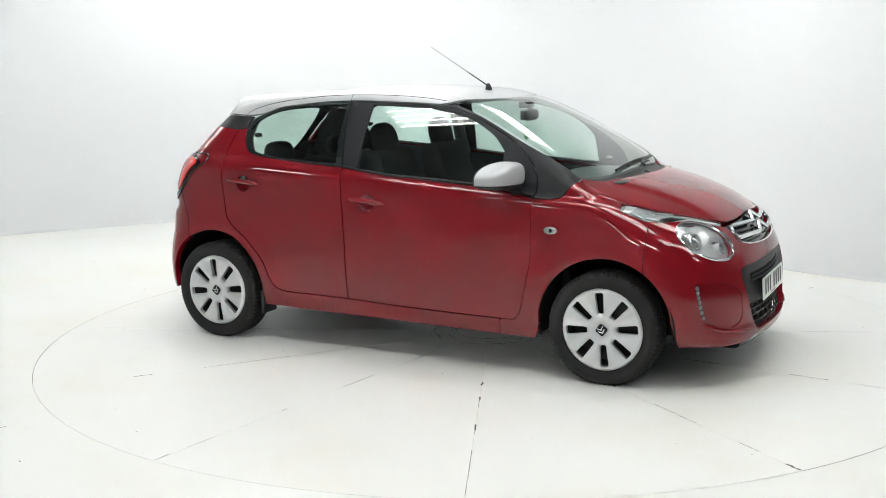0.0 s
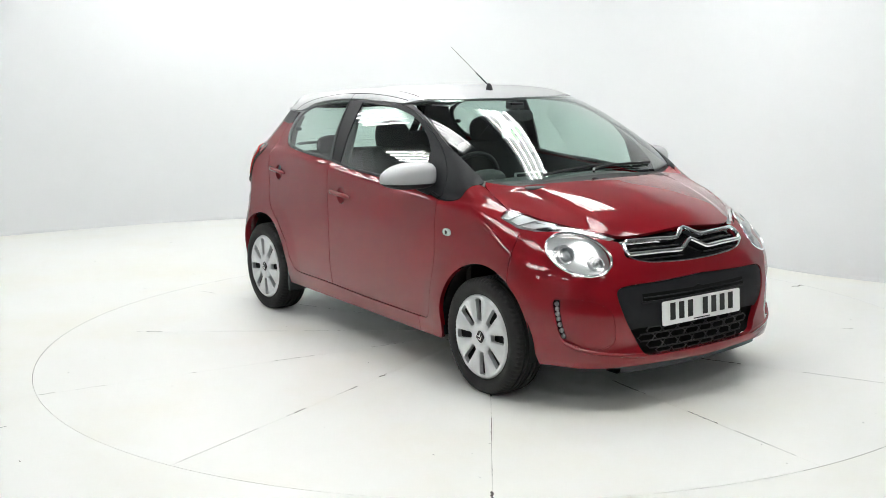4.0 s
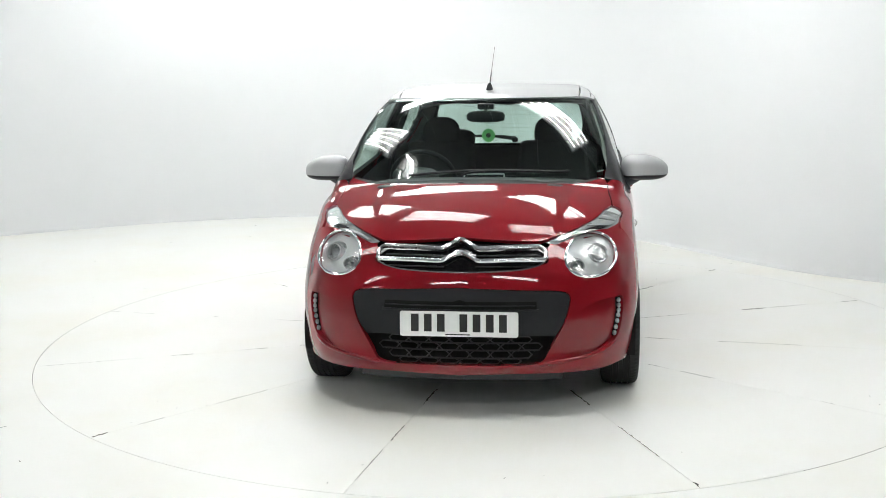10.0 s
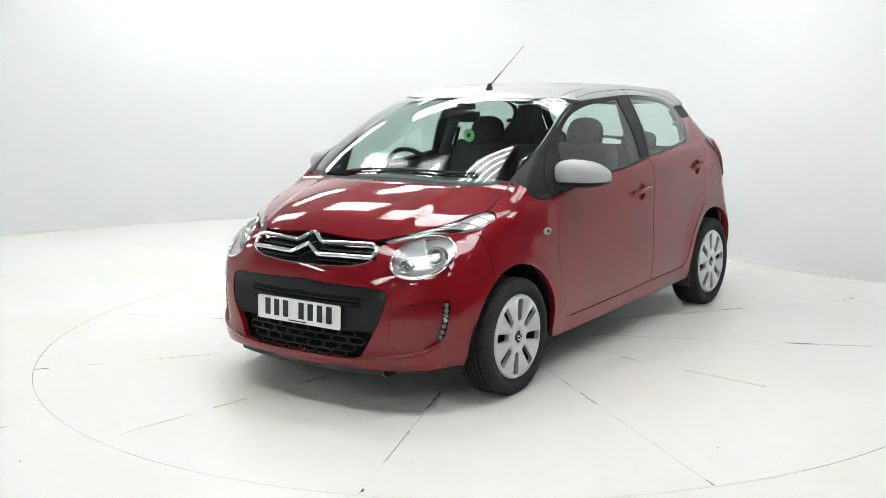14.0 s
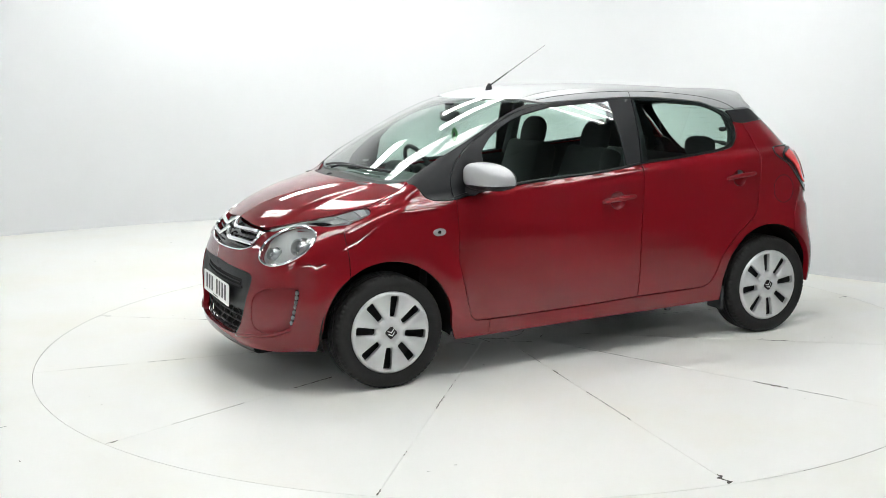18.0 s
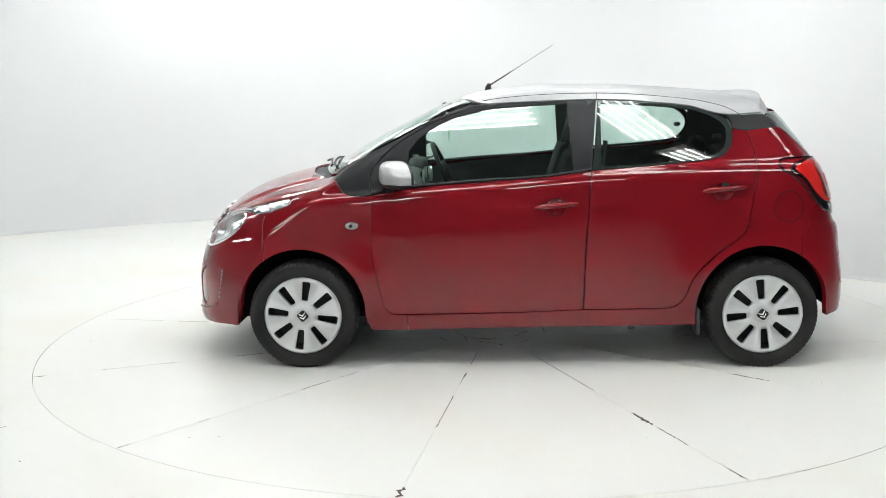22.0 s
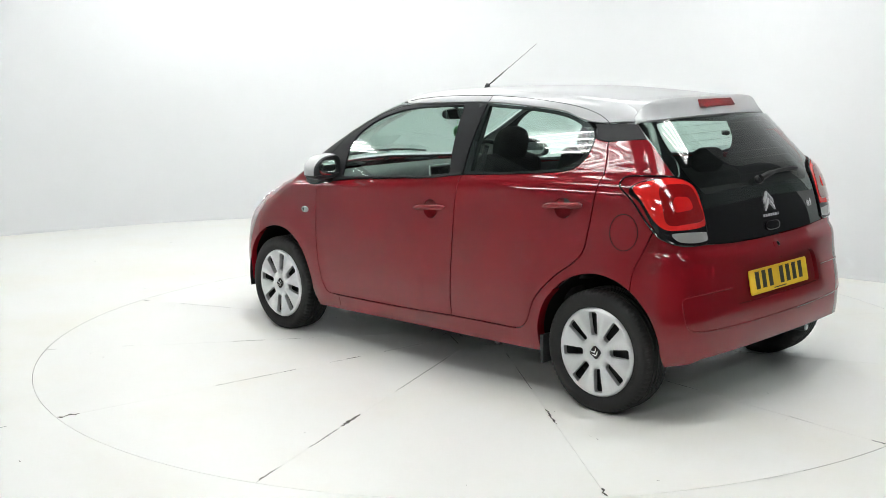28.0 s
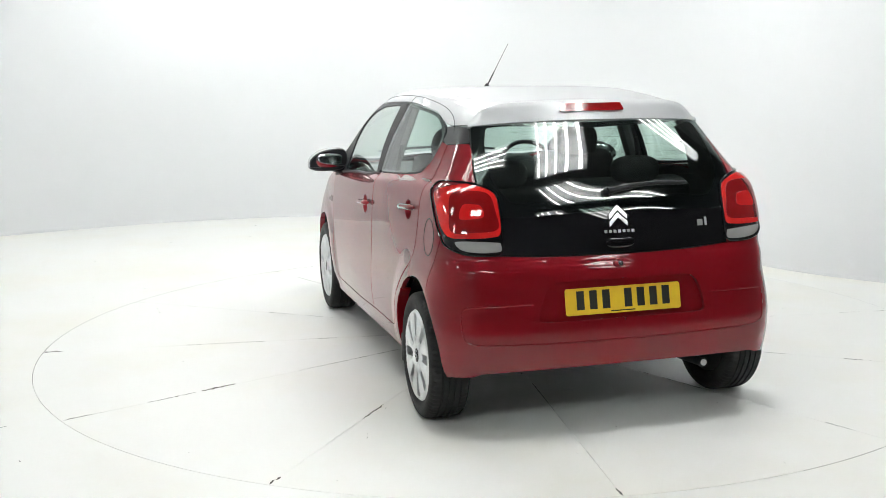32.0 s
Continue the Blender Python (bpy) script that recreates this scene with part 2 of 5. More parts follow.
def outline(pts, view, step=0.012):
    """The closed outline of a panel; where it runs along the car's middle it follows the form."""
    if len(pts[0]) == 2:
        return np.array(pts, float)
    raw = np.array([p[:3] for p in pts], float)
    for _ in range(6):
        raw = raw - normals(raw) * body(*raw.T)[:, None]
    pts = [(*s, *p[3:]) if abs(p[1]) > 1e-6 else p for s, p in zip(raw, pts)]
    full = []
    for p, q in zip(pts, [*pts[1:], pts[0]]):
        full.append(p)
        if view != "top" and abs(p[1]) < 1e-6 and abs(q[1]) < 1e-6:
            zs = np.linspace(p[2], q[2], 14)[1:-1]
            mid = onto(np.stack([zs * 0, zs], -1), "front" if p[0] > 0 else "rear")
            full[-1] = (*p[:3], 1)
            full += [(*m, 1) for m in mid]
    pts = full
    return spline(flat(pts, view), [len(p) > 3 for p in pts], step)


def area(p):
    q = np.roll(p, -1, 0)
    return 0.5 * np.sum(p[:, 0] * q[:, 1] - q[:, 0] * p[:, 1])


def inset(p, d):
    """The closed line moved inwards by d metres."""
    if area(p) < 0:
        p = p[::-1]
    e = np.roll(p, -1, 0) - p
    e = e / (np.linalg.norm(e, axis=1)[:, None] + 1e-12)
    nrm = np.stack([-e[:, 1], e[:, 0]], -1)
    m = nrm + np.roll(nrm, 1, 0)
    m = m / np.maximum(np.sum(m * m, 1), 0.6)[:, None] * 2
    return p + m * d


def inside(q, p):
    a, b = p, np.roll(p, -1, 0)
    res = np.zeros(len(q), bool)
    for (x0, y0), (x1, y1) in zip(a, b):
        if y0 == y1:
            continue
        res ^= ((y0 > q[:, 1]) != (y1 > q[:, 1])) & (q[:, 0] < (x1 - x0) * (q[:, 1] - y0) / (y1 - y0) + x0)
    return res


def near(q, p, d):
    res = np.zeros(len(q), bool)
    for a, b in zip(p, np.roll(p, -1, 0)):
        e = b - a
        s = np.clip(((q - a) @ e) / (e @ e + 1e-12), 0, 1)
        res |= np.sum((a + s[:, None] * e - q) ** 2, 1) < d * d
    return res


def fill(lines, step):
    """Triangles that fill a closed line with holes: points, triangles, and how many of the points lie on the lines."""
    outer = lines[0]
    lo, hi = outer.min(0), outer.max(0)
    gx, gy = np.meshgrid(np.arange(lo[0], hi[0], step), np.arange(lo[1], hi[1], step * 0.87))
    gx = gx + (np.arange(gx.shape[0]) % 2)[:, None] * step / 2
    g = np.stack([gx.ravel(), gy.ravel()], -1)
    keep = inside(g, outer) & ~near(g, outer, step * 0.5)
    for h in lines[1:]:
        keep &= ~inside(g, h) & ~near(g, h, step * 0.5)
    rim = np.concatenate(lines)
    edges, k = [], 0
    for ln in lines:
        edges += [(k + i, k + (i + 1) % len(ln)) for i in range(len(ln))]
        k += len(ln)
    pts = np.concatenate([rim, g[keep]])
    v, _, f, ov, _, _ = geometry.delaunay_2d_cdt([Vector(p) for p in pts], edges, [], 0, 1e-6)
    v, f = np.array([tuple(p) for p in v]), np.array([tuple(t) for t in f])
    c = v[f].mean(1)
    ok = inside(c, outer)
    for h in lines[1:]:
        ok &= ~inside(c, h)
    where = {}
    for i, o in enumerate(ov):
        for j in o:
            where[j] = i
    loops, k = [], 0
    for ln in lines:
        loops.append([where.get(k + i, 0) for i in range(len(ln))])
        k += len(ln)
    return v, f[ok], loops


def link(name, verts, faces, mat, parent=None, label="", nrm=None, smooth=True):
    me = bpy.data.meshes.new(name)
    me.from_pydata([tuple(v) for v in verts], [], [tuple(f) for f in faces])
    me.update()
    me.materials.append(mat)
    me.polygons.foreach_set("use_smooth", [smooth] * len(me.polygons))
    if nrm is not None:
        me.normals_split_custom_set_from_vertices([tuple(n) for n in nrm])
    ob = new(name, me)
    ob.parent = parent
    if label:
        ob["label"] = label
    return ob


def shape(pts, view, holes=(), off=0.0, fold=0.012, step=0.03, gap=0.0021, off_fn=None, open_mid=False, rim_step=0.012, calm=0):
    """Verts, faces and normals of a panel on the car's form: its skin, and edges folded inwards."""
    lines = [outline(pts, view, rim_step)] + [outline(h, view, rim_step) for h in holes]
    if gap:
        if open_mid:
            keep = np.array([abs(q[1]) for q in onto(lines[0], view)]) < 0.004
            new0 = inset(lines[0], gap)
            if area(lines[0]) < 0:
                keep = keep[::-1]
                lines[0] = lines[0][::-1]
            new0[keep] = lines[0][keep]
            lines[0] = new0
        else:
            lines[0] = inset(lines[0], gap)
        for i in range(1, len(lines)):
            lines[i] = inset(lines[i], -gap)
    q, f, loops = fill(lines, step)
    p = onto(q, view)
    n = normals(p)
    o = np.full(len(p), off) if off_fn is None else off + off_fn(p)
    p = p + n * o[:, None]
    if calm:
        # even out the sheen of a pane: its normals follow low polynomials, mirrored about the car's middle where it spans it
        if open_mid:
            a, b = p[:, 1] / np.abs(p[:, 1]).max(), (p[:, 2] - p[:, 2].mean()) / np.ptp(p[:, 2]) * 2
            even = np.stack([a ** 0, b, b * b, a * a, a * a * b], -1)
            odd = np.stack([a, a * b, a ** 3], -1)
        else:
            u = (q - q.mean(0)) / np.abs(q - q.mean(0)).max(0)
            even = odd = np.stack([u[:, 0] ** i * u[:, 1] ** j for i in range(calm + 1) for j in range(calm + 1 - i)], -1)
        n = np.stack([e @ np.linalg.lstsq(e, c, rcond=None)[0] for e, c in zip((even, odd, even), n.T)], -1)
        if open_mid:
            n[:, 1] *= calm
        n /= np.linalg.norm(n, axis=1)[:, None]
    # all triangles face outwards
    t = np.cross(p[f[:, 1]] - p[f[:, 0]], p[f[:, 2]] - p[f[:, 0]])
    flip = np.sum(t * n[f[:, 0]], 1) < 0
    f[flip] = f[flip][:, ::-1]
    verts, faces, nrm = [p], [tuple(r) for r in f], [n]
    base = len(p)
    if fold:
        for li, lp in enumerate(loops):
            lp = np.array(lp)
            a = p[lp]
            m = len(lp)
            tang = np.roll(a, -1, 0) - np.roll(a, 1, 0)
            out = np.cross(tang, n[lp])
            out /= np.linalg.norm(out, axis=1)[:, None] + 1e-9
            ax, ay, way = [np.array(w, float) for w in (VIEWS[view] if isinstance(view, str) else view)]
            hand = -np.dot(np.cross(ax, ay), way)
            if (area(q[lp]) > 0) != (hand > 0):
                out = -out
            if li:
                out = -out
            r = 0.0025
            rows = [a, a + out * r * 0.3 - n[lp] * r * 0.3, a + out * r * 0.42 - n[lp] * r, a + out * r * 0.42 - n[lp] * fold]
            nn = [n[lp], n[lp] * 0.7 + out * 0.7, out, out]
            start = base
            for row, nr in zip(rows, nn):
                verts.append(row)
                nrm.append(nr / np.linalg.norm(nr, axis=1)[:, None])
            base += 4 * m
            skip = (np.abs(a[:, 1]) < 0.005) if open_mid else np.zeros(m, bool)
            for i in range(m):
                j = (i + 1) % m
                if skip[i] and skip[j]:
                    continue
                for k in range(3):
                    quad = (start + k * m + i, start + k * m + j, start + (k + 1) * m + j, start + (k + 1) * m + i)
                    face_n = np.cross(rows[k][j] - rows[k][i], rows[k + 1][i] - rows[k][i])
                    faces.append(quad if face_n @ nn[k + 1][i] > 0 else quad[::-1])
    return np.concatenate(verts), faces, np.concatenate(nrm)


def mirror(v, f, n):
    m = np.array([1, -1, 1.0])
    return v * m, [tuple(reversed(t)) for t in f], n * m


def panel(name, pts, view, mat, parent, label="", both=True, sym=False, **kw):
    """A panel of the left side and its twin on the right, or one that spans the middle (sym)."""
    v, f, n = shape(pts, view, open_mid=sym, **kw)
    if sym:
        v2, f2, n2 = mirror(v, f, n)
        return [link(name, np.concatenate([v, v2]), f + [tuple(i + len(v) for i in t) for t in f2], mat, parent, label,
                     np.concatenate([n, n2]))]
    parents = parent if isinstance(parent, (list, tuple)) else [parent, parent]
    res = [link(name, v, f, mat, parents[0], label, n)]
    if both:
        res.append(link(name, *mirror(v, f, n)[:2], mat, parents[1], label, mirror(v, f, n)[2]))
    return res


def part(name, bm, mat, parent, label="", smooth=True):
    """Links a bmesh as one mesh object under a thing or a part."""
    me = bpy.data.meshes.new(name)
    bmesh.ops.recalc_face_normals(bm, faces=bm.faces[:])
    bm.to_mesh(me)
    bm.free()
    me.materials.append(mat)
    if smooth:
        me.polygons.foreach_set("use_smooth", [True] * len(me.polygons))
        me.set_sharp_from_angle(angle=radians(38))
    ob = new(name, me)
    ob.parent = parent
    if label:
        ob["label"] = label
    return ob


def lathe(profile, seg=64, axis="y", closed=False):
    """A bmesh turned round an axis from (radius, along) pairs."""
    bm = bmesh.new()
    rings = []
    for r, a in profile:
        ring = []
        for i in range(seg):
            t = 2 * math.pi * i / seg
            c, s = r * math.cos(t), r * math.sin(t)
            ring.append(bm.verts.new({"y": (c, a, s), "x": (a, c, s), "z": (c, s, a)}[axis]))
        rings.append(ring)
    pairs = list(zip(rings, rings[1:])) + ([(rings[-1], rings[0])] if closed else [])
    for r0, r1 in pairs:
        for i in range(seg):
            j = (i + 1) % seg
            bm.faces.new((r0[i], r0[j], r1[j], r1[i]))
    return bm


def box(x0, x1, y0, y1, z0, z1, bevel=0.0, seg=2, bm=None):
    bm = bm or bmesh.new()
    r = bmesh.ops.create_cube(bm, size=1.0, matrix=Matrix.Translation(((x0 + x1) / 2, (y0 + y1) / 2, (z0 + z1) / 2))
                              @ Matrix.Diagonal((x1 - x0, y1 - y0, z1 - z0, 1)))
    if bevel:
        es = list({e for v in r["verts"] for e in v.link_edges})
        bmesh.ops.bevel(bm, geom=es, offset=bevel, segments=seg, profile=0.6, affect="EDGES")
    return bm


def tube(path, radius, seg=8, closed=False, bm=None, flat_z=1.0):
    """A bmesh tube along 3D points; radius may be a list."""
    bm = bm or bmesh.new()
    P = [Vector(p) for p in path]
    n = len(P)
    rad = radius if isinstance(radius, (list, tuple)) else [radius] * n
    rings = []
    for i, p in enumerate(P):
        a = P[i - 1] if (i or closed) else P[0]
        b = P[(i + 1) % n] if (i < n - 1 or closed) else P[-1]
        t = (b - a).normalized()
        side = t.cross(Vector((0, 0, 1)))
        side = side.normalized() if side.length > 1e-4 else Vector((0, 1, 0))
        up = side.cross(t)
        rings.append([bm.verts.new(p + (side * math.cos(w) + up * flat_z * math.sin(w)) * rad[i])
                      for w in (2 * math.pi * k / seg for k in range(seg))])
    for i in range(n if closed else n - 1):
        r0, r1 = rings[i], rings[(i + 1) % n]
        for k in range(seg):
            bm.faces.new((r0[k], r0[(k + 1) % seg], r1[(k + 1) % seg], r1[k]))
    if not closed:
        bm.faces.new(rings[0])
        bm.faces.new(rings[-1])
    return bm


def arc(cx, cz, r, a0, a1, n=9, y=0.8):
    """Points of a wheel arch, in degrees from the front round over the top."""
    return [(cx + r * math.cos(radians(a)), y, cz + r * math.sin(radians(a))) for a in np.linspace(a0, a1, n)]


def prism(pts, depth, m=None, bm=None):
    """A flat 2D outline in x and y, given depth along z, placed by the matrix m."""
    bm = bm or bmesh.new()
    m = m or Matrix()
    lo = [bm.verts.new(m @ Vector((x, y, 0))) for x, y in pts]
    hi = [bm.verts.new(m @ Vector((x, y, depth))) for x, y in pts]
    bm.faces.new(lo[::-1])
    bm.faces.new(hi)
    for i in range(len(pts)):
        j = (i + 1) % len(pts)
        bm.faces.new((lo[i], lo[j], hi[j], hi[i]))
    return bm


def blob(c, half, e=2.6, seg=28, rings=16):
    """A rounded block: a superellipsoid about c."""
    bm = bmesh.new()
    bmesh.ops.create_uvsphere(bm, u_segments=seg, v_segments=rings, radius=1.0)
    for v in bm.verts:
        p = v.co
        r = (abs(p.x) ** e + abs(p.y) ** e + abs(p.z) ** e) ** (1 / e)
        v.co = Vector((c[0] + half[0] * p.x / r, c[1] + half[1] * p.y / r, c[2] + half[2] * p.z / r))
    return bm


def cut(bm, co, no):
    """Keeps what lies behind the plane, and closes the cut."""
    geom = bm.verts[:] + bm.edges[:] + bm.faces[:]
    r = bmesh.ops.bisect_plane(bm, geom=geom, plane_co=co, plane_no=no, clear_outer=True)
    edges = [e for e in r["geom_cut"] if isinstance(e, bmesh.types.BMEdge)]
    if edges:
        bmesh.ops.holes_fill(bm, edges=edges, sides=0)
    return bm


def skin_line(pts, view, off=0.0, step=0.02, closed=False):
    """3D points of a smooth line laid on the car's form and lifted by off metres."""
    ln = spline(flat(pts, view), [len(p) > 3 for p in pts], step, closed)
    p = onto(ln, view)
    return p + normals(p) * off


def skin_frame(p2, view, off=0.0):
    """A matrix at a point of the form: x along the view's first axis, z out of the surface."""
    p = onto([p2], view)
    n = Vector(normals(p)[0])
    ax = Vector((VIEWS[view] if isinstance(view, str) else view)[0])
    ax = (ax - n * ax.dot(n)).normalized()
    ay = n.cross(ax)
    m = Matrix((ax, ay, n)).transposed().to_4x4()
    m.translation = Vector(p[0]) + n * off
    return m


# ---- studio ----
R_TABLE = 2.523
ROOM = 6.2  # height of the hall
seam_angles = [radians(-7.2 + 30 * i) for i in range(12)]


def disc(r0, r1, z, seg=180):
    bm = bmesh.new()
    rings = [[bm.verts.new((r * math.cos(2 * math.pi * i / seg), r * math.sin(2 * math.pi * i / seg), z)) for i in range(seg)]
             for r in ([r0, r1] if r0 else [r1])]
    if r0:
        for i in range(seg):
            j = (i + 1) % seg
            bm.faces.new((rings[0][i], rings[0][j], rings[1][j], rings[1][i]))
    else:
        bm.faces.new(rings[0])
    return bm


# floor round the turntable
floor = part("floor", disc(R_TABLE + 0.0025, 16.0, 0.0), FLOOR, None, smooth=False)
tagged(floor, "white painted studio floor, slightly scuffed and glossy", "floor", kind="structure")
pit = part("floor_pit", disc(0, R_TABLE + 0.05, -0.05), SEAM, None, smooth=False)
tagged(pit, "dark bottom of the gap round the turntable", "floor", kind="structure")

# plan line of the curved back wall
WALL_LINE = [(-8.6, -7.0), (-9.2, -3.6), (-8.4, 0.2), (-6.4, 2.5), (-4.68, 3.81), (-3.55, 4.54), (-2.75, 4.86), (-1.95, 5.03),
             (-0.8, 4.98), (0.35, 4.45), (1.1, 3.62), (1.6, 2.88), (2.05, 2.12), (2.35, 1.72), (2.78, 1.35), (3.5, 0.87), (4.3, 0.45)]
HALL_LINE = [(4.3, 0.45), (5.3, -0.2), (6.2, -1.8), (6.4, -6.0), (5.5, -9.3), (1.0, -9.8), (-2.0, -9.75)]
SIDE_LINE = [(-2.0, -9.75), (-4.0, -9.6), (-7.6, -8.8), (-8.6, -7.0)]


def wall_strip(line, profile):
    """The wall's section, (inwards, z) pairs, run along a plan line."""
    wl = spline(np.array(line), [False] * len(line), 0.15, closed=False)
    t = np.gradient(wl, axis=0)
    t /= np.linalg.norm(t, axis=1)[:, None]
    nin = np.stack([t[:, 1], -t[:, 0]], -1)
    verts, faces, m = [], [], len(profile)
    for p, n in zip(wl, nin):
        verts += [(*(p + n * d), z) for d, z in profile]
    for i in range(len(wl) - 1):
        faces += [(i * m + k, (i + 1) * m + k, (i + 1) * m + k + 1, i * m + k + 1) for k in range(m - 1)]
    return verts, faces


wall = link("wall_back", *wall_strip(WALL_LINE, [(-0.15, ROOM), (0.0, ROOM), (0.0, 0.03), (0.012, 0.008), (0.03, 0.001), (0.03, -0.2), (-0.15, -0.2)]), WALL)
tagged(wall, "curved white studio wall meeting the floor", "wall", kind="structure")
wall2 = link("wall_front", *wall_strip(HALL_LINE, [(-0.15, ROOM), (0.0, ROOM), (0.0, -0.1), (-0.15, -0.1)]), HALL)
tagged(wall2, "dark grey sheet wall of the hall behind the camera", "wall", kind="structure")
wall3 = link("wall_side", *wall_strip(SIDE_LINE, [(-0.15, ROOM), (0.0, ROOM), (0.0, -0.1), (-0.15, -0.1)]), WALL)
tagged(wall3, "white painted wall at the open end of the studio", "wall", kind="structure")

# ceiling of ribbed sheets
bm = bmesh.new()
prev = None
x = -10.5
while x < 7.5:
    for dx, z in ((0, ROOM), (0.20, ROOM), (0.22, ROOM + 0.04), (0.28, ROOM + 0.04), (0.30, ROOM)):
        row = (bm.verts.new((x + dx, -10.5, z)), bm.verts.new((x + dx, 6.5, z)))
        if prev:
            bm.faces.new((prev[0], row[0], row[1], prev[1]))
        prev = row
    x += 0.3
ceiling = part("ceiling", bm, CEIL, None, smooth=False)
tagged(ceiling, "grey ribbed sheet ceiling", "ceiling", kind="structure")

# turntable
table = new("turntable")
tagged(table, "white round car turntable with cracked radial joints", "turntable")
for i, a in enumerate(seam_angles):
    b = a + radians(30)
    g0, g1 = 0.20, R_TABLE
    bm = bmesh.new()
    gap_in, gap_out = 0.0008 / g0, 0.0008 / g1
    inner = [(g0, t) for t in np.linspace(b - gap_in, a + gap_in, 6)]
    outer = [(g1, t) for t in np.linspace(a + gap_out, b - gap_out, 18)]
    up = [bm.verts.new((r * math.cos(t), r * math.sin(t), 0.0)) for r, t in inner + outer]
    dn = [bm.verts.new((r * math.cos(t), r * math.sin(t), -0.03)) for r, t in inner + outer]
    bm.faces.new(up)
    for k in range(len(up)):
        j = (k + 1) % len(up)
        bm.faces.new((up[k], up[j], dn[j], dn[k]))
    part("panel", bm, FLOOR, table, smooth=False)
hub = disc(0, 0.197, 0.0, 60)
part("centre_plate", hub, FLOOR, table, smooth=False)
part("underside", disc(0, R_TABLE - 0.01, -0.031, 90), SEAM, table, smooth=False)


# a dark strip along the floor's edge beside the gap, at the near right
bm = bmesh.new()
rows = [[bm.verts.new((r * math.cos(radians(a)), r * math.sin(radians(a)), 0.0012)) for r in (R_TABLE + 0.0023, R_TABLE + 0.005)] for a in np.linspace(-62, -22, 40)]
for a, b in zip(rows, rows[1:]):
    bm.faces.new((a[0], b[0], b[1], a[1]))
part("dark_edge_strip", bm, CRACK, floor, smooth=False)


# ceiling lights: banks of long bare tubes, some added unseen as fill light
def tube_bank(x, y, turn, length=2.6, n=4, pitch=0.16, z=4.2, width=0.055):
    bank = new("ceiling_light")
    bank.matrix_basis = pose(x, y, z, 0, 0, turn)
    tagged(bank, "bank of long white fluorescent tubes hung under the ceiling, some banks added as fill light", "ceiling light", "studio ceiling lights")
    for k in range(n):
        c = (k - (n - 1) / 2) * pitch
        part("tube", box(-length / 2, length / 2, c - width / 2, c + width / 2, -0.05, -0.01, 0.012, 1), TUBE, bank)
    part("tray", box(-length / 2 - 0.05, length / 2 + 0.05, -(n * pitch) / 2, n * pitch / 2, 0.0, 0.06), FIXTURE, bank)
    for e in (-length * 0.35, length * 0.35):
        part("hanging_wire", tube([(e, 0, 0.05), (e, 0, ROOM - z + 0.01)], 0.004, 5), FIXTURE, bank)
    return bank


# the first two, behind the camera, are added to brighten hall and car
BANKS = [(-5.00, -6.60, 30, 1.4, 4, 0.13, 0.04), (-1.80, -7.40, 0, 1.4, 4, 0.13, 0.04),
         (0.85, 1.10, -59, 1.5, 4, 0.13, 0.036), (-1.65, 1.25, -45, 1.2, 5, 0.12, 0.045), (-0.60, 2.50, 0, 1.4, 4, 0.13, 0.034),
         (0.85, -0.80, 10, 1.0, 4, 0.13, 0.034), (-0.60, 0.0, -30, 1.2, 5, 0.12, 0.05), (1.15, -1.95, -57, 1.4, 5, 0.12, 0.05),
         (2.40, -1.00, 0, 1.2, 4, 0.13, 0.05), (2.30, -3.30, -35, 1.3, 4, 0.13, 0.052), (-0.40, -2.25, 8, 1.3, 4, 0.13, 0.045),
         # from here, banks near the left and back walls are added, unseen fill
         (-3.70, -4.50, 20, 1.4, 4, 0.13, 0.045), (-4.50, 1.90, 130, 1.4, 4, 0.13, 0.04), (-3.40, 2.20, 130, 1.6, 4, 0.13, 0.03),
         (0.60, -5.30, 5, 1.3, 4, 0.13, 0.065), (-5.95, 1.35, 130, 1.2, 4, 0.13, 0.034), (-2.60, 3.80, 20, 1.2, 4, 0.13, 0.018),
         (-6.40, -2.60, 80, 1.4, 4, 0.13, 0.034), (-0.80, 4.10, 0, 1.0, 3, 0.13, 0.016), (-1.75, -1.60, -20, 1.5, 4, 0.13, 0.04), (3.60, -4.90, -35, 1.3, 4, 0.13, 0.05)]
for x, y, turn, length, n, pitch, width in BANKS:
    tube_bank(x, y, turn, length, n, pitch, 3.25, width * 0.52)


def crack(pts, width, parent=None, seed=0):
    """A flat dark sliver with ragged sides along a line of floor points."""
    rnd = random.Random(seed)
    P = [Vector((x, y, 0)) for x, y in pts]
    n = max(4, int((P[-1] - P[0]).length / 0.012))
    bm = bmesh.new()
    side = (P[-1] - P[0]).normalized().cross(Vector((0, 0, 1)))
    rows = []
    for i in range(n + 1):
        c = P[0].lerp(P[-1], i / n) + side * rnd.uniform(-1, 1) * width * 0.35
        w = width * rnd.uniform(0.15, 1.0) * (0.25 if i in (0, n) else 1)
        rows.append((bm.verts.new(c + side * w / 2 + Vector((0, 0, 0.0012))), bm.verts.new(c - side * w / 2 + Vector((0, 0, 0.0012)))))
    for a, b in zip(rows, rows[1:]):
        bm.faces.new((a[0], a[1], b[1], b[0]))
    return part("crack", bm, CRACK, parent, smooth=False)


def ray_pt(deg, r):
    return (r * math.cos(radians(deg)), r * math.sin(radians(deg)))


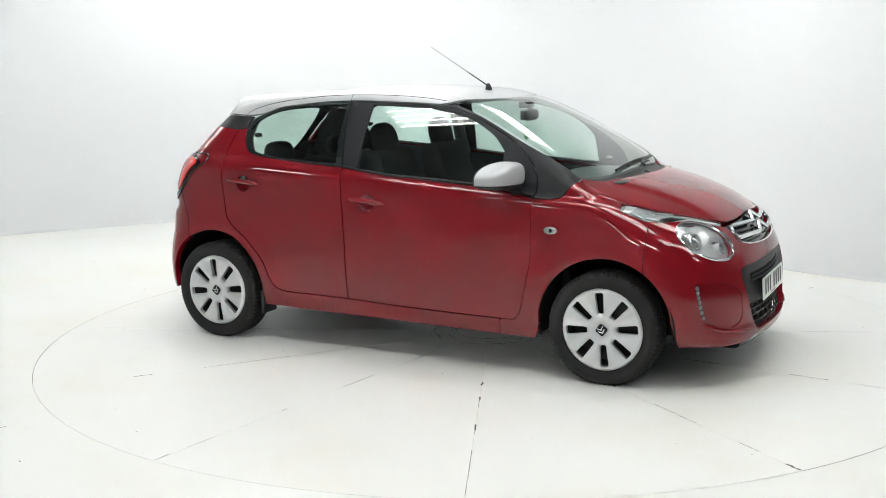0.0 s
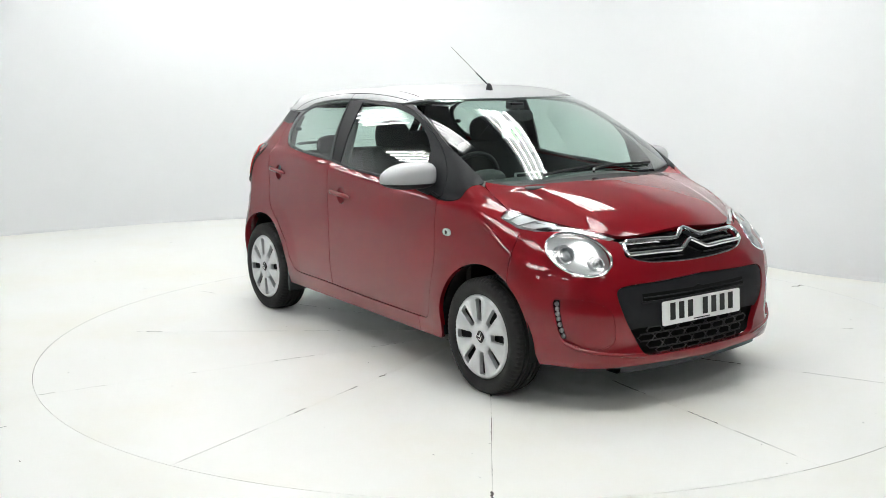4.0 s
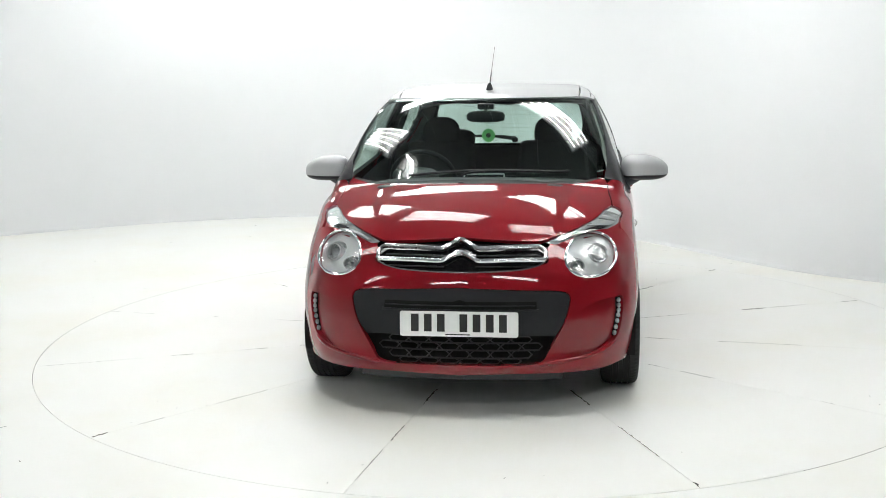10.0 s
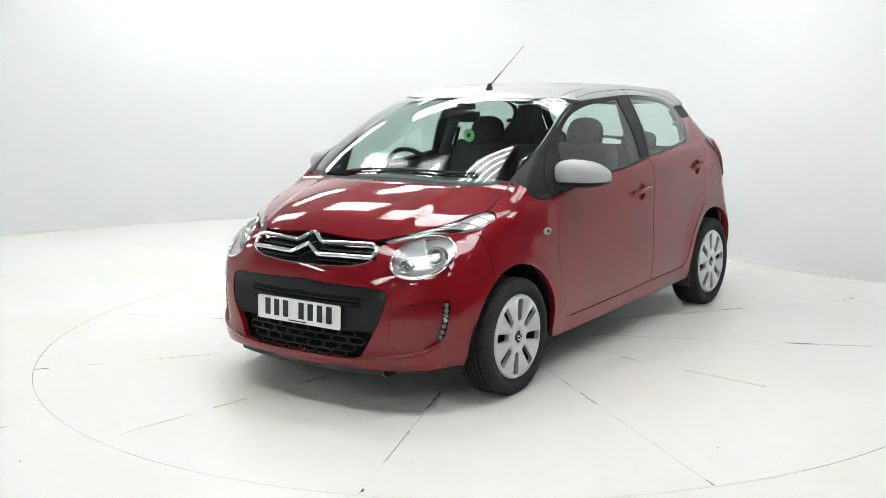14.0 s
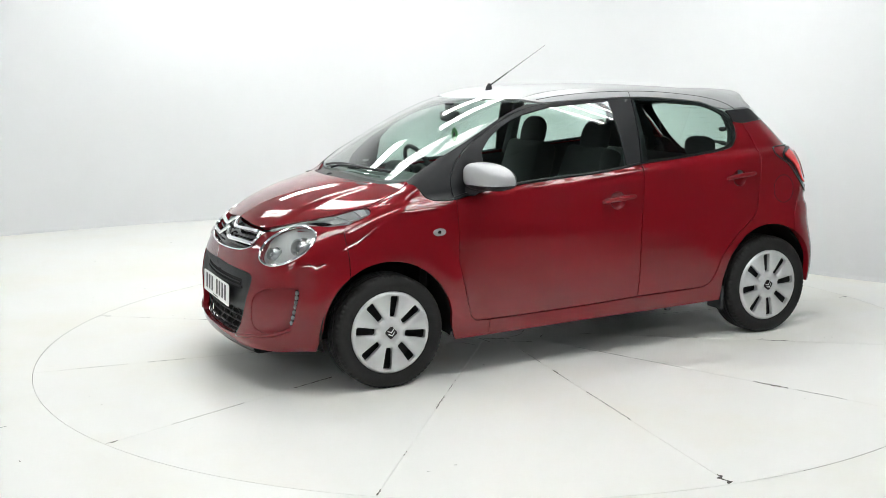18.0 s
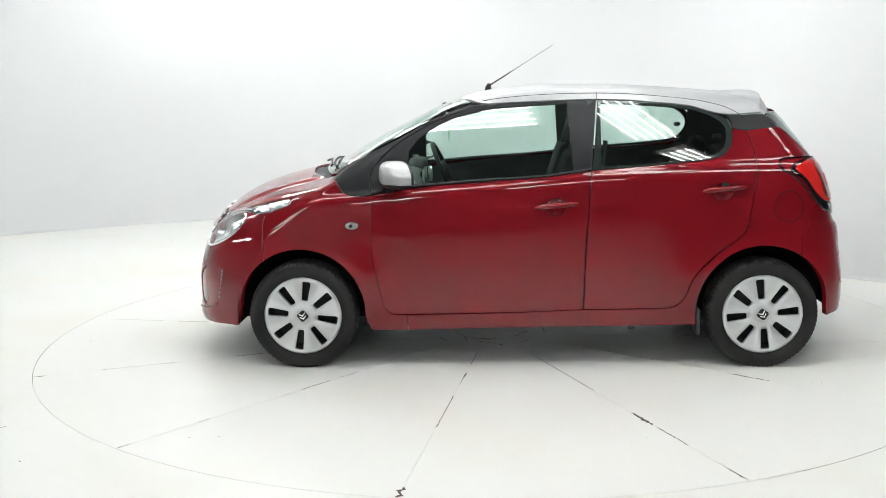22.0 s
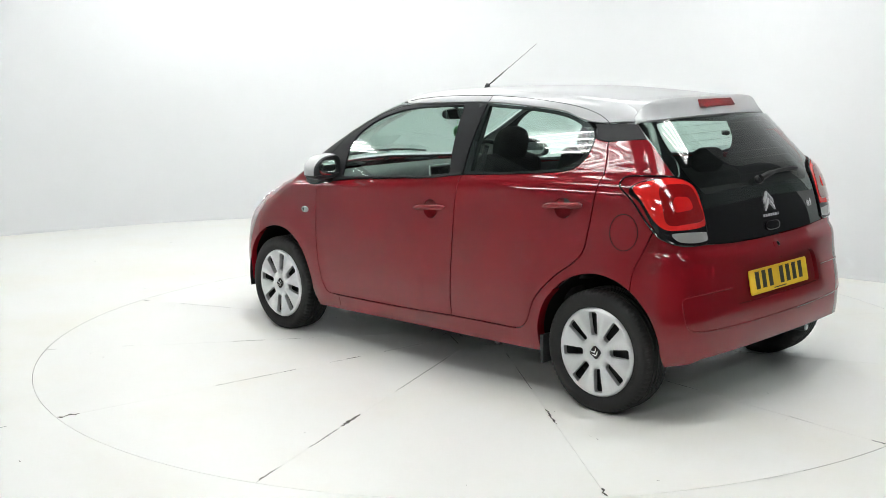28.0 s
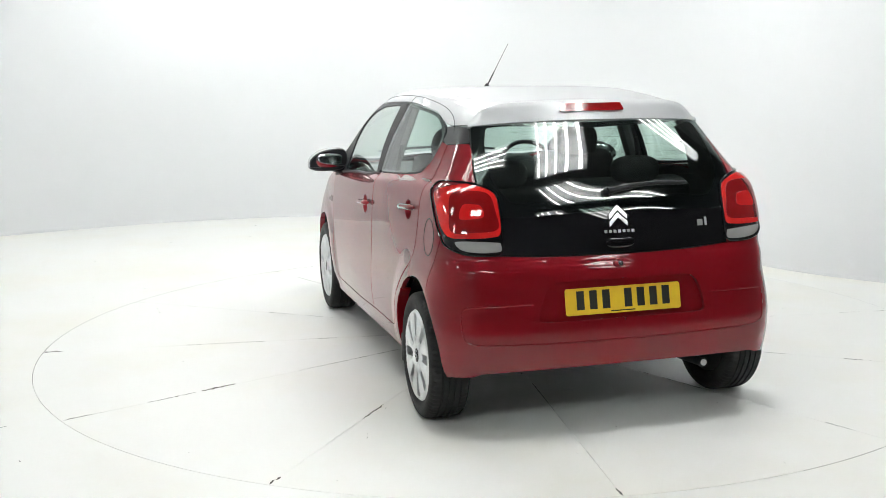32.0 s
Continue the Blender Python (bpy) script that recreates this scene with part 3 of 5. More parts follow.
# (joint, from, to, width): chipped stretches of the joints
rnd = random.Random(4)
CHIPS = [(113, 1.66, 1.84, .022), (113, 1.88, 2.12, .010), (113, 2.38, 2.52, .012), (113, 0.6, 1.3, .005), (83, 2.42, 2.52, .030), (83, 1.3, 1.75, .006), (83, 0.9, 1.0, .010),
         (143, 1.5, 1.72, .014), (143, 2.44, 2.52, .016), (143, 0.8, 1.2, .005), (173, 1.1, 1.5, .006), (173, 2.45, 2.52, .012), (-67, 1.05, 1.12, .014), (-67, 1.3, 1.36, .012),
         (-67, 1.7, 1.78, .010), (-67, 2.0, 2.5, .004), (-97, 1.1, 1.35, .005), (-97, 2.44, 2.52, .010), (-37, 1.15, 1.3, .010), (-37, 1.6, 1.9, .005), (-37, 2.44, 2.52, .014),
         (-7, 1.75, 1.95, .008), (-7, 1.2, 1.4, .010), (-7, 2.1, 2.4, .004), (23, 1.25, 1.5, .010), (23, 1.8, 2.2, .006), (23, 2.46, 2.52, .014), (53, 1.3, 1.5, .008), (53, 2.45, 2.52, .010),
         (-127, 1.2, 1.7, .005), (-127, 1.95, 2.05, .010), (-157, 1.3, 1.55, .007), (-157, 2.2, 2.35, .005)]
for i, (deg, r0, r1, w) in enumerate(CHIPS):
    crack([ray_pt(deg - .2, r0), ray_pt(deg - .2, r1)], w, table, i)
for i in range(46):
    deg, r0 = rnd.choice(range(-7, 353, 30)) - .2, rnd.uniform(0.35, 2.4)
    crack([ray_pt(deg, r0), ray_pt(deg, r0 + rnd.uniform(.03, .16))], rnd.uniform(.002, .005), table, 100 + i)
for i in range(26):
    a, r0 = rnd.uniform(0, 360), rnd.choice([.2, .2, .26, .33])
    b = a + rnd.uniform(10, 35)
    crack([ray_pt(a, r0), ray_pt(b, r0 + rnd.choice([0, 0, .03, .10]))], rnd.uniform(.003, .008), table, 200 + i)
for i in range(40):
    x, y = ray_pt(rnd.uniform(0, 360), 2.45 * math.sqrt(rnd.random()))
    crack([(x, y), (x + rnd.uniform(.004, .015), y + rnd.uniform(-.01, .01))], rnd.uniform(.002, .006), table, 300 + i)
marks = new("floor_marks")
tagged(marks, "small chips and scuffs in the white floor paint", "floor marks", kind="stuff")
crack([(-2.35, -1.86), (-2.12, -1.72)], .006, marks, 1)
crack([(-3.6, -.3), (-3.2, .02)], .005, marks, 2)
for i in range(90):
    a, r0 = rnd.uniform(0, 360), rnd.uniform(2.56, 5.0)
    x, y = ray_pt(a, r0)
    crack([(x, y), (x + rnd.uniform(.005, .03), y + rnd.uniform(-.02, .02))], rnd.uniform(.003, .008), marks, 400 + i)


# ---- car ----
car = new("car")
tagged(car, "small glossy red five-door hatchback with silver roof on the turntable", "car")
# round headlamp, a leaning oval as seen from the front corner
LAMP = [(.457 + .150 * math.cos(t) * .958 + .076 * math.sin(t) * .286, .7015 - .150 * math.cos(t) * .286 + .076 * math.sin(t) * .958)
        for t in np.linspace(0, 2 * math.pi, 60, endpoint=False)]
ARF, ARR = (0.963, 0.288, 0.333), (-1.388, 0.292, 0.337)

HANDLES = [(-.345, .831), (-1.180, .904)]


def hollow(x, z, r=.047):
    """The round edge of a handle's hollow in a door."""
    return [(x + r * math.cos(t), .8, z + r * math.sin(t)) for t in np.linspace(0, 2 * math.pi, 16, endpoint=False)]


front_door = panel("front_door", [(0.590, .77, .893, 1), (.587, .79, .742), (.587, .8, .597), (.556, .8, .422), (.530, .8, .325), (.500, .8, .285), (.46, .8, .279),
    (-.16, .8, .290), (-.481, .8, .301, 1), (-.490, .8, .55), (-.501, .8, .735), (-.523, .73, 1.004, 1), (-.248, .74, .970), (.037, .75, .956), (.295, .75, .936), (.467, .76, .918)],
    "side", RED, car, step=0.016, holes=[hollow(*HANDLES[0])])
rear_door = panel("rear_door", [(-.484, .8, .301, 1), (-.82, .8, .304), (-.90, .8, .306), (-.945, .8, .318), (-.986, .806, .358), (-1.038, .815, .476), (-1.147, .813, .590), (-1.286, .80, .702), (-1.319, .796, .814), (-1.344, .783, .982), (-1.348, .716, 1.088), (-1.314, .64, 1.212, 1),
    (-1.240, .62, 1.210, 1), (-1.240, .63, 1.165), (-1.222, .65, 1.108), (-1.180, .68, 1.070), (-1.120, .69, 1.052), (-1.044, .7, 1.042), (-.816, .72, 1.021), (-.526, .73, 1.004, 1), (-.504, .8, .735), (-.493, .8, .55)],
    "side", RED, car, step=0.016, holes=[hollow(*HANDLES[1])])
panel("side_sill", [(.415, .79, .277, 1), (-.16, .79, .288), (-.481, .79, .299), (-.82, .79, .302), (-.915, .79, .307), (-.955, .79, .323), (-.995, .79, .370), (-1.04, .8, .473), (-1.10, .81, .537, 1)]
    + [(ARR[0] + ARR[2] * math.cos(radians(a)), .8, ARR[1] + ARR[2] * math.sin(radians(a))) for a in (45, 35, 25, 10, 0)] + [(-1.055, .78, .215, 1), (-.73, .79, .209), (-.16, .79, .206), (.415, .79, .195, 1)],
    "side", RED, car, fold=0.05)
panel("front_wing", [(.590, .77, .893, 1), (.587, .79, .742), (.587, .8, .597), (.556, .8, .422), (.530, .8, .325), (.500, .8, .285), (.46, .8, .279), (.415, .79, .277, 1), (.415, .79, .195, 1), (.604, .78, .193, 1)]
    + arc(ARF[0], ARF[1], ARF[2], 183, 55, 10)[:-1] + [(1.154, .80, .561, 1), (1.156, .794, .658), (1.165, .77, .735), (1.155, .715, .793, 1), (1.118, .71, .812), (1.06, .72, .835), (1.026, .72, .847), (1.012, .70, .862), (1.018, .672, .876, 1),
    (.91, .66, .915), (.80, .648, .945), (.775, .66, .950, 1), (.742, .754, .917), (.683, .769, .897)], up_view(35), RED, car, fold=0.025, step=0.018)
panel("quarter_panel", [(-1.316, .64, 1.212, 1), (-1.351, .716, 1.088), (-1.347, .783, .982), (-1.322, .796, .814), (-1.289, .80, .702), (-1.150, .813, .588), (-1.10, .81, .537, 1)]
    + arc(ARR[0], ARR[1], ARR[2], 45, 122, 8)[:-1] + [(-1.5666, .80, .5778, 1), (-1.577, .797, .674), (-1.613, .787, .750), (-1.655, .752, .848, 1), (-1.633, .759, .880), (-1.575, .767, .960), (-1.515, .766, 1.015), (-1.517, .733, 1.047), (-1.565, .70, 1.057), (-1.655, .583, 1.053, 1), (-1.531, .568, 1.181), (-1.490, .566, 1.214, 1)],
    up_view(10), RED, car, fold=0.02, step=0.018)
panel("pillar_trim", [(-1.244, .62, 1.212, 1), (-1.316, .64, 1.214), (-1.488, .566, 1.216, 1), (-1.420, .55, 1.286, 1), (-1.215, .6, 1.282, 1), (-1.24, .61, 1.25)], "side", BLACK_TRIM, car, "satin black band on the rear pillar")
panel("bonnet", [(1.462, 0, .78, 1), (1.460, .187, .77), (1.440, .33, .765), (1.415, .38, .77, 1), (1.320, .487, .8), (1.18, .595, .84), (1.085, .635, .865), (1.018, .668, .876), (.91, .655, .915), (.80, .643, .945), (.768, .625, .952, 1), (.87, .48, .96), (.955, .27, .967), (.992, 0, .968, 1)],
    "top", RED, car, sym=True, fold=0.02, step=0.02)
panel("front_bumper", [(1.63, 0, .195, 1), (1.62, .30, .192), (1.50, .64, .187), (1.40, .745, .192), (1.325, .765, .197, 1)]
    + arc(ARF[0], ARF[1], ARF[2], 5, 55, 7)[:-1] + [(1.154, .80, .561, 1), (1.156, .794, .658), (1.165, .77, .735), (1.157, .715, .791, 1), (1.218, .645, .797), (1.31, .540, .787), (1.415, .425, .752), (1.440, .385, .748, 1), (1.470, .375, .725), (1.500, .385, .690), (1.525, .34, .672), (1.550, .25, .658), (1.572, 0, .648, 1),
    (1.604, 0, .582, 1), (1.60, .30, .578), (1.565, .44, .570), (1.557, .478, .557), (1.565, .487, .53), (1.60, .464, .432), (1.61, .427, .359), (1.617, .370, .27), (1.62, .329, .250), (1.63, .2, .246), (1.642, 0, .246, 1)],
    corner(50), RED, car, sym=True, fold=0.03, step=0.025,
    holes=[LAMP,
           [(1.404, .737, .515), (1.45, .695, .525), (1.53, .61, .517), (1.578, .535, .47), (1.592, .515, .39), (1.585, .52, .32), (1.54, .59, .296), (1.470, .70, .318), (1.44, .723, .345), (1.418, .735, .43)]])
panel("lamp_recess", [(1.404, .737, .515), (1.45, .695, .525), (1.53, .61, .517), (1.578, .535, .47), (1.592, .515, .39), (1.585, .52, .32), (1.54, .59, .296), (1.470, .70, .318), (1.44, .723, .345), (1.418, .735, .43)],
    corner(50), RED, car, gap=-0.004, fold=0, off=-0.003, off_fn=lambda p: -0.022 * ease(0.50, 0.71, np.abs(p[:, 1])))
panel("bumper_insert", [(1.604, 0, .582, 1), (1.60, .30, .578), (1.565, .44, .570), (1.557, .478, .557), (1.565, .487, .53), (1.60, .464, .432), (1.612, .427, .365, 1), (1.63, 0, .365, 1)],
    "front", BLACK_TRIM, car, sym=True, off=-0.005, fold=0.03, off_fn=lambda p: -0.026 * ease(0.46, 0.36, np.abs(p[:, 1])) * ease(0.56, 0.53, p[:, 2]))
# near-black sheet behind the intake mesh, its inner shade given as colour
panel("intake_shade_sheet", [(1.63, 0, .365, 1), (1.61, .427, .365, 1), (1.617, .370, .27), (1.62, .329, .250), (1.63, .2, .246), (1.642, 0, .246, 1)], "front", DARK, car, sym=True, off=-0.06, fold=0, gap=-0.025)
panel("upper_grille", [(1.471, 0, .778, 1), (1.455, .30, .766), (1.440, .385, .752), (1.470, .375, .725), (1.500, .385, .690), (1.525, .34, .672), (1.550, .25, .658), (1.572, 0, .648, 1)], "front", GLOSS_BLACK, car, sym=True, off=-0.02, fold=0)
panel("rear_bumper", [(-1.803, 0, .752, 1), (-1.79, .3, .755), (-1.771, .515, .766), (-1.745, .655, .773), (-1.690, .735, .803), (-1.655, .752, .845, 1), (-1.613, .787, .750), (-1.577, .797, .674), (-1.5666, .80, .5778, 1)]
    + arc(ARR[0], ARR[1], ARR[2], 122, 178, 7)[1:] + [(-1.722, .75, .255, 1), (-1.75, .733, .262), (-1.80, .65, .275), (-1.823, .61, .288), (-1.86, .28, .295), (-1.868, 0, .298, 1), (-1.85, 0, .494, 1), (-1.85, .33, .494), (-1.85, .365, .498), (-1.846, .375, .515), (-1.824, .345, .609), (-1.82, .312, .645), (-1.82, .27, .652), (-1.82, 0, .652, 1)], corner(-50), RED, car, sym=True, fold=0.03, step=0.025, holes=[])
panel("tailgate_panel", [(-1.803, 0, .756, 1), (-1.79, .3, .759), (-1.771, .512, .768, 1), (-1.753, .511, .842), (-1.735, .513, .915, 1), (-1.742, 0, .93, 1)], "rear", GLOSS_BLACK, car, sym=True, gap=0.0, fold=0, calm=1)
panel("rear_window", [(-1.742, 0, .93, 1), (-1.735, .513, .915, 1), (-1.70, .512, .98), (-1.68, .535, 1.03), (-1.65, .576, 1.058), (-1.53, .564, 1.181), (-1.416, .542, 1.284, 1), (-1.5, .3, 1.287), (-1.5, 0, 1.290, 1)], "rear", GLASS, car, sym=True, gap=0.0, fold=0, calm=1)
panel("window_edge", [(-1.742, 0, .93, 1), (-1.735, .513, .915, 1), (-1.70, .512, .98), (-1.68, .535, 1.03), (-1.65, .576, 1.058), (-1.53, .564, 1.181), (-1.416, .542, 1.284, 1), (-1.5, .3, 1.287), (-1.5, 0, 1.290, 1),
    (-1.5, 0, 1.266, 1), (-1.5, .3, 1.263), (-1.47, .47, 1.257), (-1.50, .495, 1.235), (-1.56, .512, 1.16), (-1.64, .512, 1.06), (-1.69, .475, 1.00), (-1.71, .44, .972), (-1.72, .3, .98), (-1.72, 0, .985, 1)], "rear", GLOSS_BLACK, car, "black printed edge of the rear window", sym=True, gap=0.0, fold=0, off=-0.004)
TAIL = [(-1.515, .766, 1.015), (-1.517, .733, 1.047), (-1.565, .70, 1.057), (-1.655, .583, 1.050), (-1.695, .515, 1.005), (-1.744, .505, .877), (-1.770, .512, .785), (-1.767, .53, .774), (-1.745, .655, .777), (-1.690, .735, .808), (-1.657, .752, .848), (-1.633, .759, .880), (-1.575, .767, .960)]
tail_lamp = panel("tail_lamp", TAIL, corner(-50), GLOSS_BLACK, car, off=0.003, step=0.02)
panel("roof", [(.168, 0, 1.36, 1), (.135, .3, 1.355), (.075, .500, 1.345, 1), (-.3, .500, 1.39), (-.8, .49, 1.38), (-1.26, .455, 1.37, 1), (-1.30, 0, 1.38, 1)], "top", SILVER, car, sym=True)
panel("roof_rail", [(.085, .500, 1.345, 1), (-.3, .500, 1.39), (-.8, .49, 1.38), (-1.255, .455, 1.37, 1), (-1.275, .42, 1.372, 1), (-1.405, .46, 1.335, 1), (-1.415, .548, 1.290, 1), (-1.25, .588, 1.286), (-1.14, .6, 1.305), (-1.03, .585, 1.333), (-.83, .585, 1.350), (-.54, .583, 1.361), (-.28, .59, 1.354), (-.007, .584, 1.337, 1), (.05, .56, 1.342)], up_view(45), SILVER, car)
panel("windscreen_pillar", [(.085, .575, 1.335, 1), (-.005, .59, 1.333, 1), (.18, .60, 1.286), (.355, .63, 1.20), (.47, .655, 1.135), (.565, .70, 1.05), (.600, .735, .98), (.594, .77, .897, 1), (.683, .768, .899), (.742, .754, .919), (.778, .66, .950, 1), (.775, .632, .968), (.62, .638, 1.06), (.484, .632, 1.139), (.222, .590, 1.272)], up_view(35), BLACK_TRIM, car, step=0.025)
fw = [(.405, .73, .945, 1), (.0, .74, .966), (-.432, .73, .995, 1), (-.405, .596, 1.338, 1), (-.195, .602, 1.328), (-.022, .603, 1.312), (.182, .616, 1.262), (.326, .646, 1.187), (.400, .68, 1.11, 1)]
panel("window_frame", [(.594, .77, .897, 1), (.467, .76, .921), (.295, .75, .939), (.037, .75, .959), (-.248, .74, .973), (-.523, .73, 1.007, 1), (-.556, .584, 1.357, 1), (-.28, .59, 1.352), (-.007, .59, 1.333), (.18, .60, 1.284), (.355, .63, 1.198), (.47, .655, 1.133), (.563, .70, 1.048), (.598, .735, .98)], "side", BLACK_TRIM, front_door, holes=[fw], step=0.03)
panel("window_pane", fw, "side", GLASS, front_door, off=-0.004, gap=-0.004, fold=0, calm=1)
rwn = [(-.575, .72, 1.028, 1), (-.575, .59, 1.338, 1), (-.83, .59, 1.328), (-1.025, .59, 1.310), (-1.12, .6, 1.283), (-1.185, .62, 1.248), (-1.212, .63, 1.20), (-1.208, .65, 1.145), (-1.175, .67, 1.098), (-1.115, .69, 1.074), (-1.04, .7, 1.062), (-.816, .72, 1.041)]
rear_edge = [(-.529, .73, 1.007, 1), (-.562, .585, 1.357, 1), (-.83, .59, 1.346), (-1.03, .585, 1.329), (-1.14, .6, 1.302), (-1.21, .605, 1.268), (-1.240, .62, 1.218, 1), (-1.240, .63, 1.165), (-1.222, .65, 1.110), (-1.180, .68, 1.073), (-1.12, .69, 1.055), (-1.044, .7, 1.045), (-.816, .72, 1.024)]
panel("window_frame", rear_edge, "side", BLACK_TRIM, rear_door, holes=[rwn], off=-0.002)
panel("window_pane", rear_edge, "side", GLASS, rear_door, off=0.002, gap=0.003, fold=0, calm=1)
panel("windscreen", [(.168, 0, 1.36, 1), (.135, .3, 1.355), (.085, .555, 1.335, 1), (.222, .585, 1.272), (.484, .625, 1.139), (.62, .632, 1.06), (.765, .625, .97, 1), (.83, .48, .97), (.885, .27, .985), (.905, 0, .99, 1)], "top", GLASS, car, sym=True, fold=0, calm=1.45)
panel("scuttle", [(.992, 0, .968, 1), (.955, .27, .967), (.87, .48, .96), (.772, .625, .952, 1), (.762, .615, .97, 1), (.83, .48, .97), (.885, .27, .985), (.905, 0, .99, 1)], "top", PLASTIC, car, sym=True, off=-0.012, fold=0)
headlamp = panel("headlamp", LAMP, corner(50), REFLECTOR, car, off=-0.012, fold=0, step=0.012, gap=-0.004, off_fn=lambda p: -0.046 * np.maximum(*[np.clip(1 - ((p[:, 0] - cx) ** 2 + (np.abs(p[:, 1]) - cy) ** 2 + (p[:, 2] - cz) ** 2) / r ** 2, 0, 1) ** 0.7 for cx, cy, cz, r in ((1.365, .612, .722, .088), (1.462, .515, .678, .072))]))
upper_lamp = panel("upper_lamp", [(1.026, .72, .847), (1.06, .71, .835), (1.12, .7, .813), (1.17, .67, .804), (1.218, .64, .800), (1.31, .535, .79), (1.415, .420, .756, 1), (1.425, .383, .767, 1), (1.320, .487, .803), (1.18, .597, .842), (1.085, .637, .867), (1.022, .67, .874)], up_view(50), PROJ, car, step=0.012, off=-0.012, fold=0, gap=-0.002)


panel("plate_recess", [(-1.82, .0, .652, 1), (-1.82, .27, .652), (-1.82, .312, .645), (-1.824, .345, .609), (-1.846, .375, .515), (-1.85, .365, .498), (-1.85, .33, .494), (-1.85, 0, .494, 1)], "rear", RED, car, sym=True, off=-0.020, fold=0, gap=-0.006)

panel("lamp_seat", [(1.10, .745, .772), (1.20, .68, .777), (1.31, .57, .777), (1.42, .45, .747), (1.45, .40, .742), (1.42, .40, .78), (1.31, .50, .81), (1.12, .63, .86), (1.06, .70, .85)], up_view(35), RED, car, off=-0.014, fold=0, gap=0)

# clear covers of the front lamps
panel("lens", LAMP, corner(50), LENS, headlamp, "clear lamp lens", off=0.002, gap=0.001, fold=0.0, step=0.02)
panel("lens", [(1.026, .72, .847), (1.06, .71, .835), (1.12, .7, .813), (1.17, .67, .804), (1.218, .64, .800), (1.31, .535, .79), (1.415, .420, .756, 1), (1.425, .383, .767, 1), (1.320, .487, .803), (1.18, .597, .842), (1.085, .637, .867), (1.022, .67, .874)], up_view(50), LENS, upper_lamp, "clear lamp lens", off=0.003, fold=0.0, step=0.02)
for s, lamp in ((1, headlamp[0]), (-1, headlamp[1])):
    V = corner(50)
    lp = onto(LAMP, V)
    rim = [tuple(p * (1, s, 1)) for p in lp + 0.001 * normals(lp)]
    part("bezel", tube(rim, 0.0058, 8, True), CHROME, lamp, "chrome lamp rim")
    for (px, py, pz), r, nm in (((1.348, .616, .724), .043, "projector"), ((1.448, .512, .684), .031, "indicator_bulb")):
        fr = skin_frame(flat([(px, py, pz)], V)[0], V, -0.05)
        # face it along the car
        z = (fr.to_3x3() @ Vector((0, 0, 1)) * 0.5 + Vector((0.6, 0.1, 0))).normalized()
        m = z.to_track_quat("Z", "Y").to_matrix().to_4x4()
        m.translation = fr.translation
        if s < 0:
            m = Matrix.Diagonal((1, -1, 1, 1)) @ m @ Matrix.Diagonal((1, -1, 1, 1))
        bm = lathe([(r * 0.66, -0.01), (r * 0.70, 0.022), (r * 0.78, 0.034), (r * 0.92, 0.036), (r, 0.028), (r * 1.05, 0.0), (r * 1.05, -0.02)], 32, "z")
        bm.transform(m)
        part(nm + "_ring", bm, SATIN, lamp, "chrome ring")
        bm = lathe([(r * 1.02, -0.004), (r * 1.22, 0.004), (r * 1.28, -0.012)], 32, "z")
        bm.transform(m)
        part("shroud", bm, LED, lamp, "dark shroud round the lamp")
        if nm == "projector":
            bm = lathe([(0.0, 0.030), (r * 0.3, 0.027), (r * 0.55, 0.016), (r * 0.72, -0.005)], 28, "z")
            bm.transform(m)
            part(nm, bm, PROJ, lamp, "grey glass projector")
        else:
            bm = lathe([(0.0, 0.032), (0.007, 0.030), (0.010, 0.012), (0.011, -0.01)], 20, "z")
            bm.transform(m)
            part(nm, bm, LED, lamp)
# facets of the upper lamp, from its rear tip (0) to the grille (1) and from its lower (0) to its upper edge (1)
LOW_EDGE = np.array([(1.026, .72, .847), (1.06, .71, .835), (1.12, .7, .813), (1.17, .67, .804), (1.218, .64, .800), (1.31, .535, .79), (1.415, .420, .756)])
TOP_EDGE = np.array([(1.022, .67, .874), (1.085, .637, .867), (1.18, .597, .842), (1.250, .545, .822), (1.320, .487, .803), (1.375, .435, .785), (1.425, .383, .767)])


def facet(u, v):
    k = u * 6
    a, b = [np.array([np.interp(k, range(7), e[:, c]) for c in range(3)]) for e in (LOW_EDGE, TOP_EDGE)]
    return (*(a + (b - a) * v), 1)


for u0, u1, v0, v1, v2, v3, mat, o in ((.03, .16, .08, .93, .93, .08, REFLECTOR, -.004), (.175, .31, .08, .90, .92, .08, SATIN, -.006), (.35, .52, .08, .58, .88, .08, SATIN, -.005), (.34, .47, .66, .94, .96, .66, SATIN, -.003),
                                       (.54, .68, .10, .45, .62, .10, GLOSS_BLACK, -.004), (.56, .80, .55, .90, .92, .58, SATIN, -.004), (.71, .97, .08, .55, .55, .10, REFLECTOR, -.003)):
    panel("lamp_facet", [facet(u0, v0), facet(u0, v1), facet((u0 + u1) / 2, (v1 + v2) / 2), facet(u1, v2), facet(u1, v3), facet((u0 + u1) / 2, (v0 + v3) / 2)],
          up_view(50), mat, upper_lamp, "silver lamp facet", off=o, fold=0.006, step=0.02, gap=0.001)

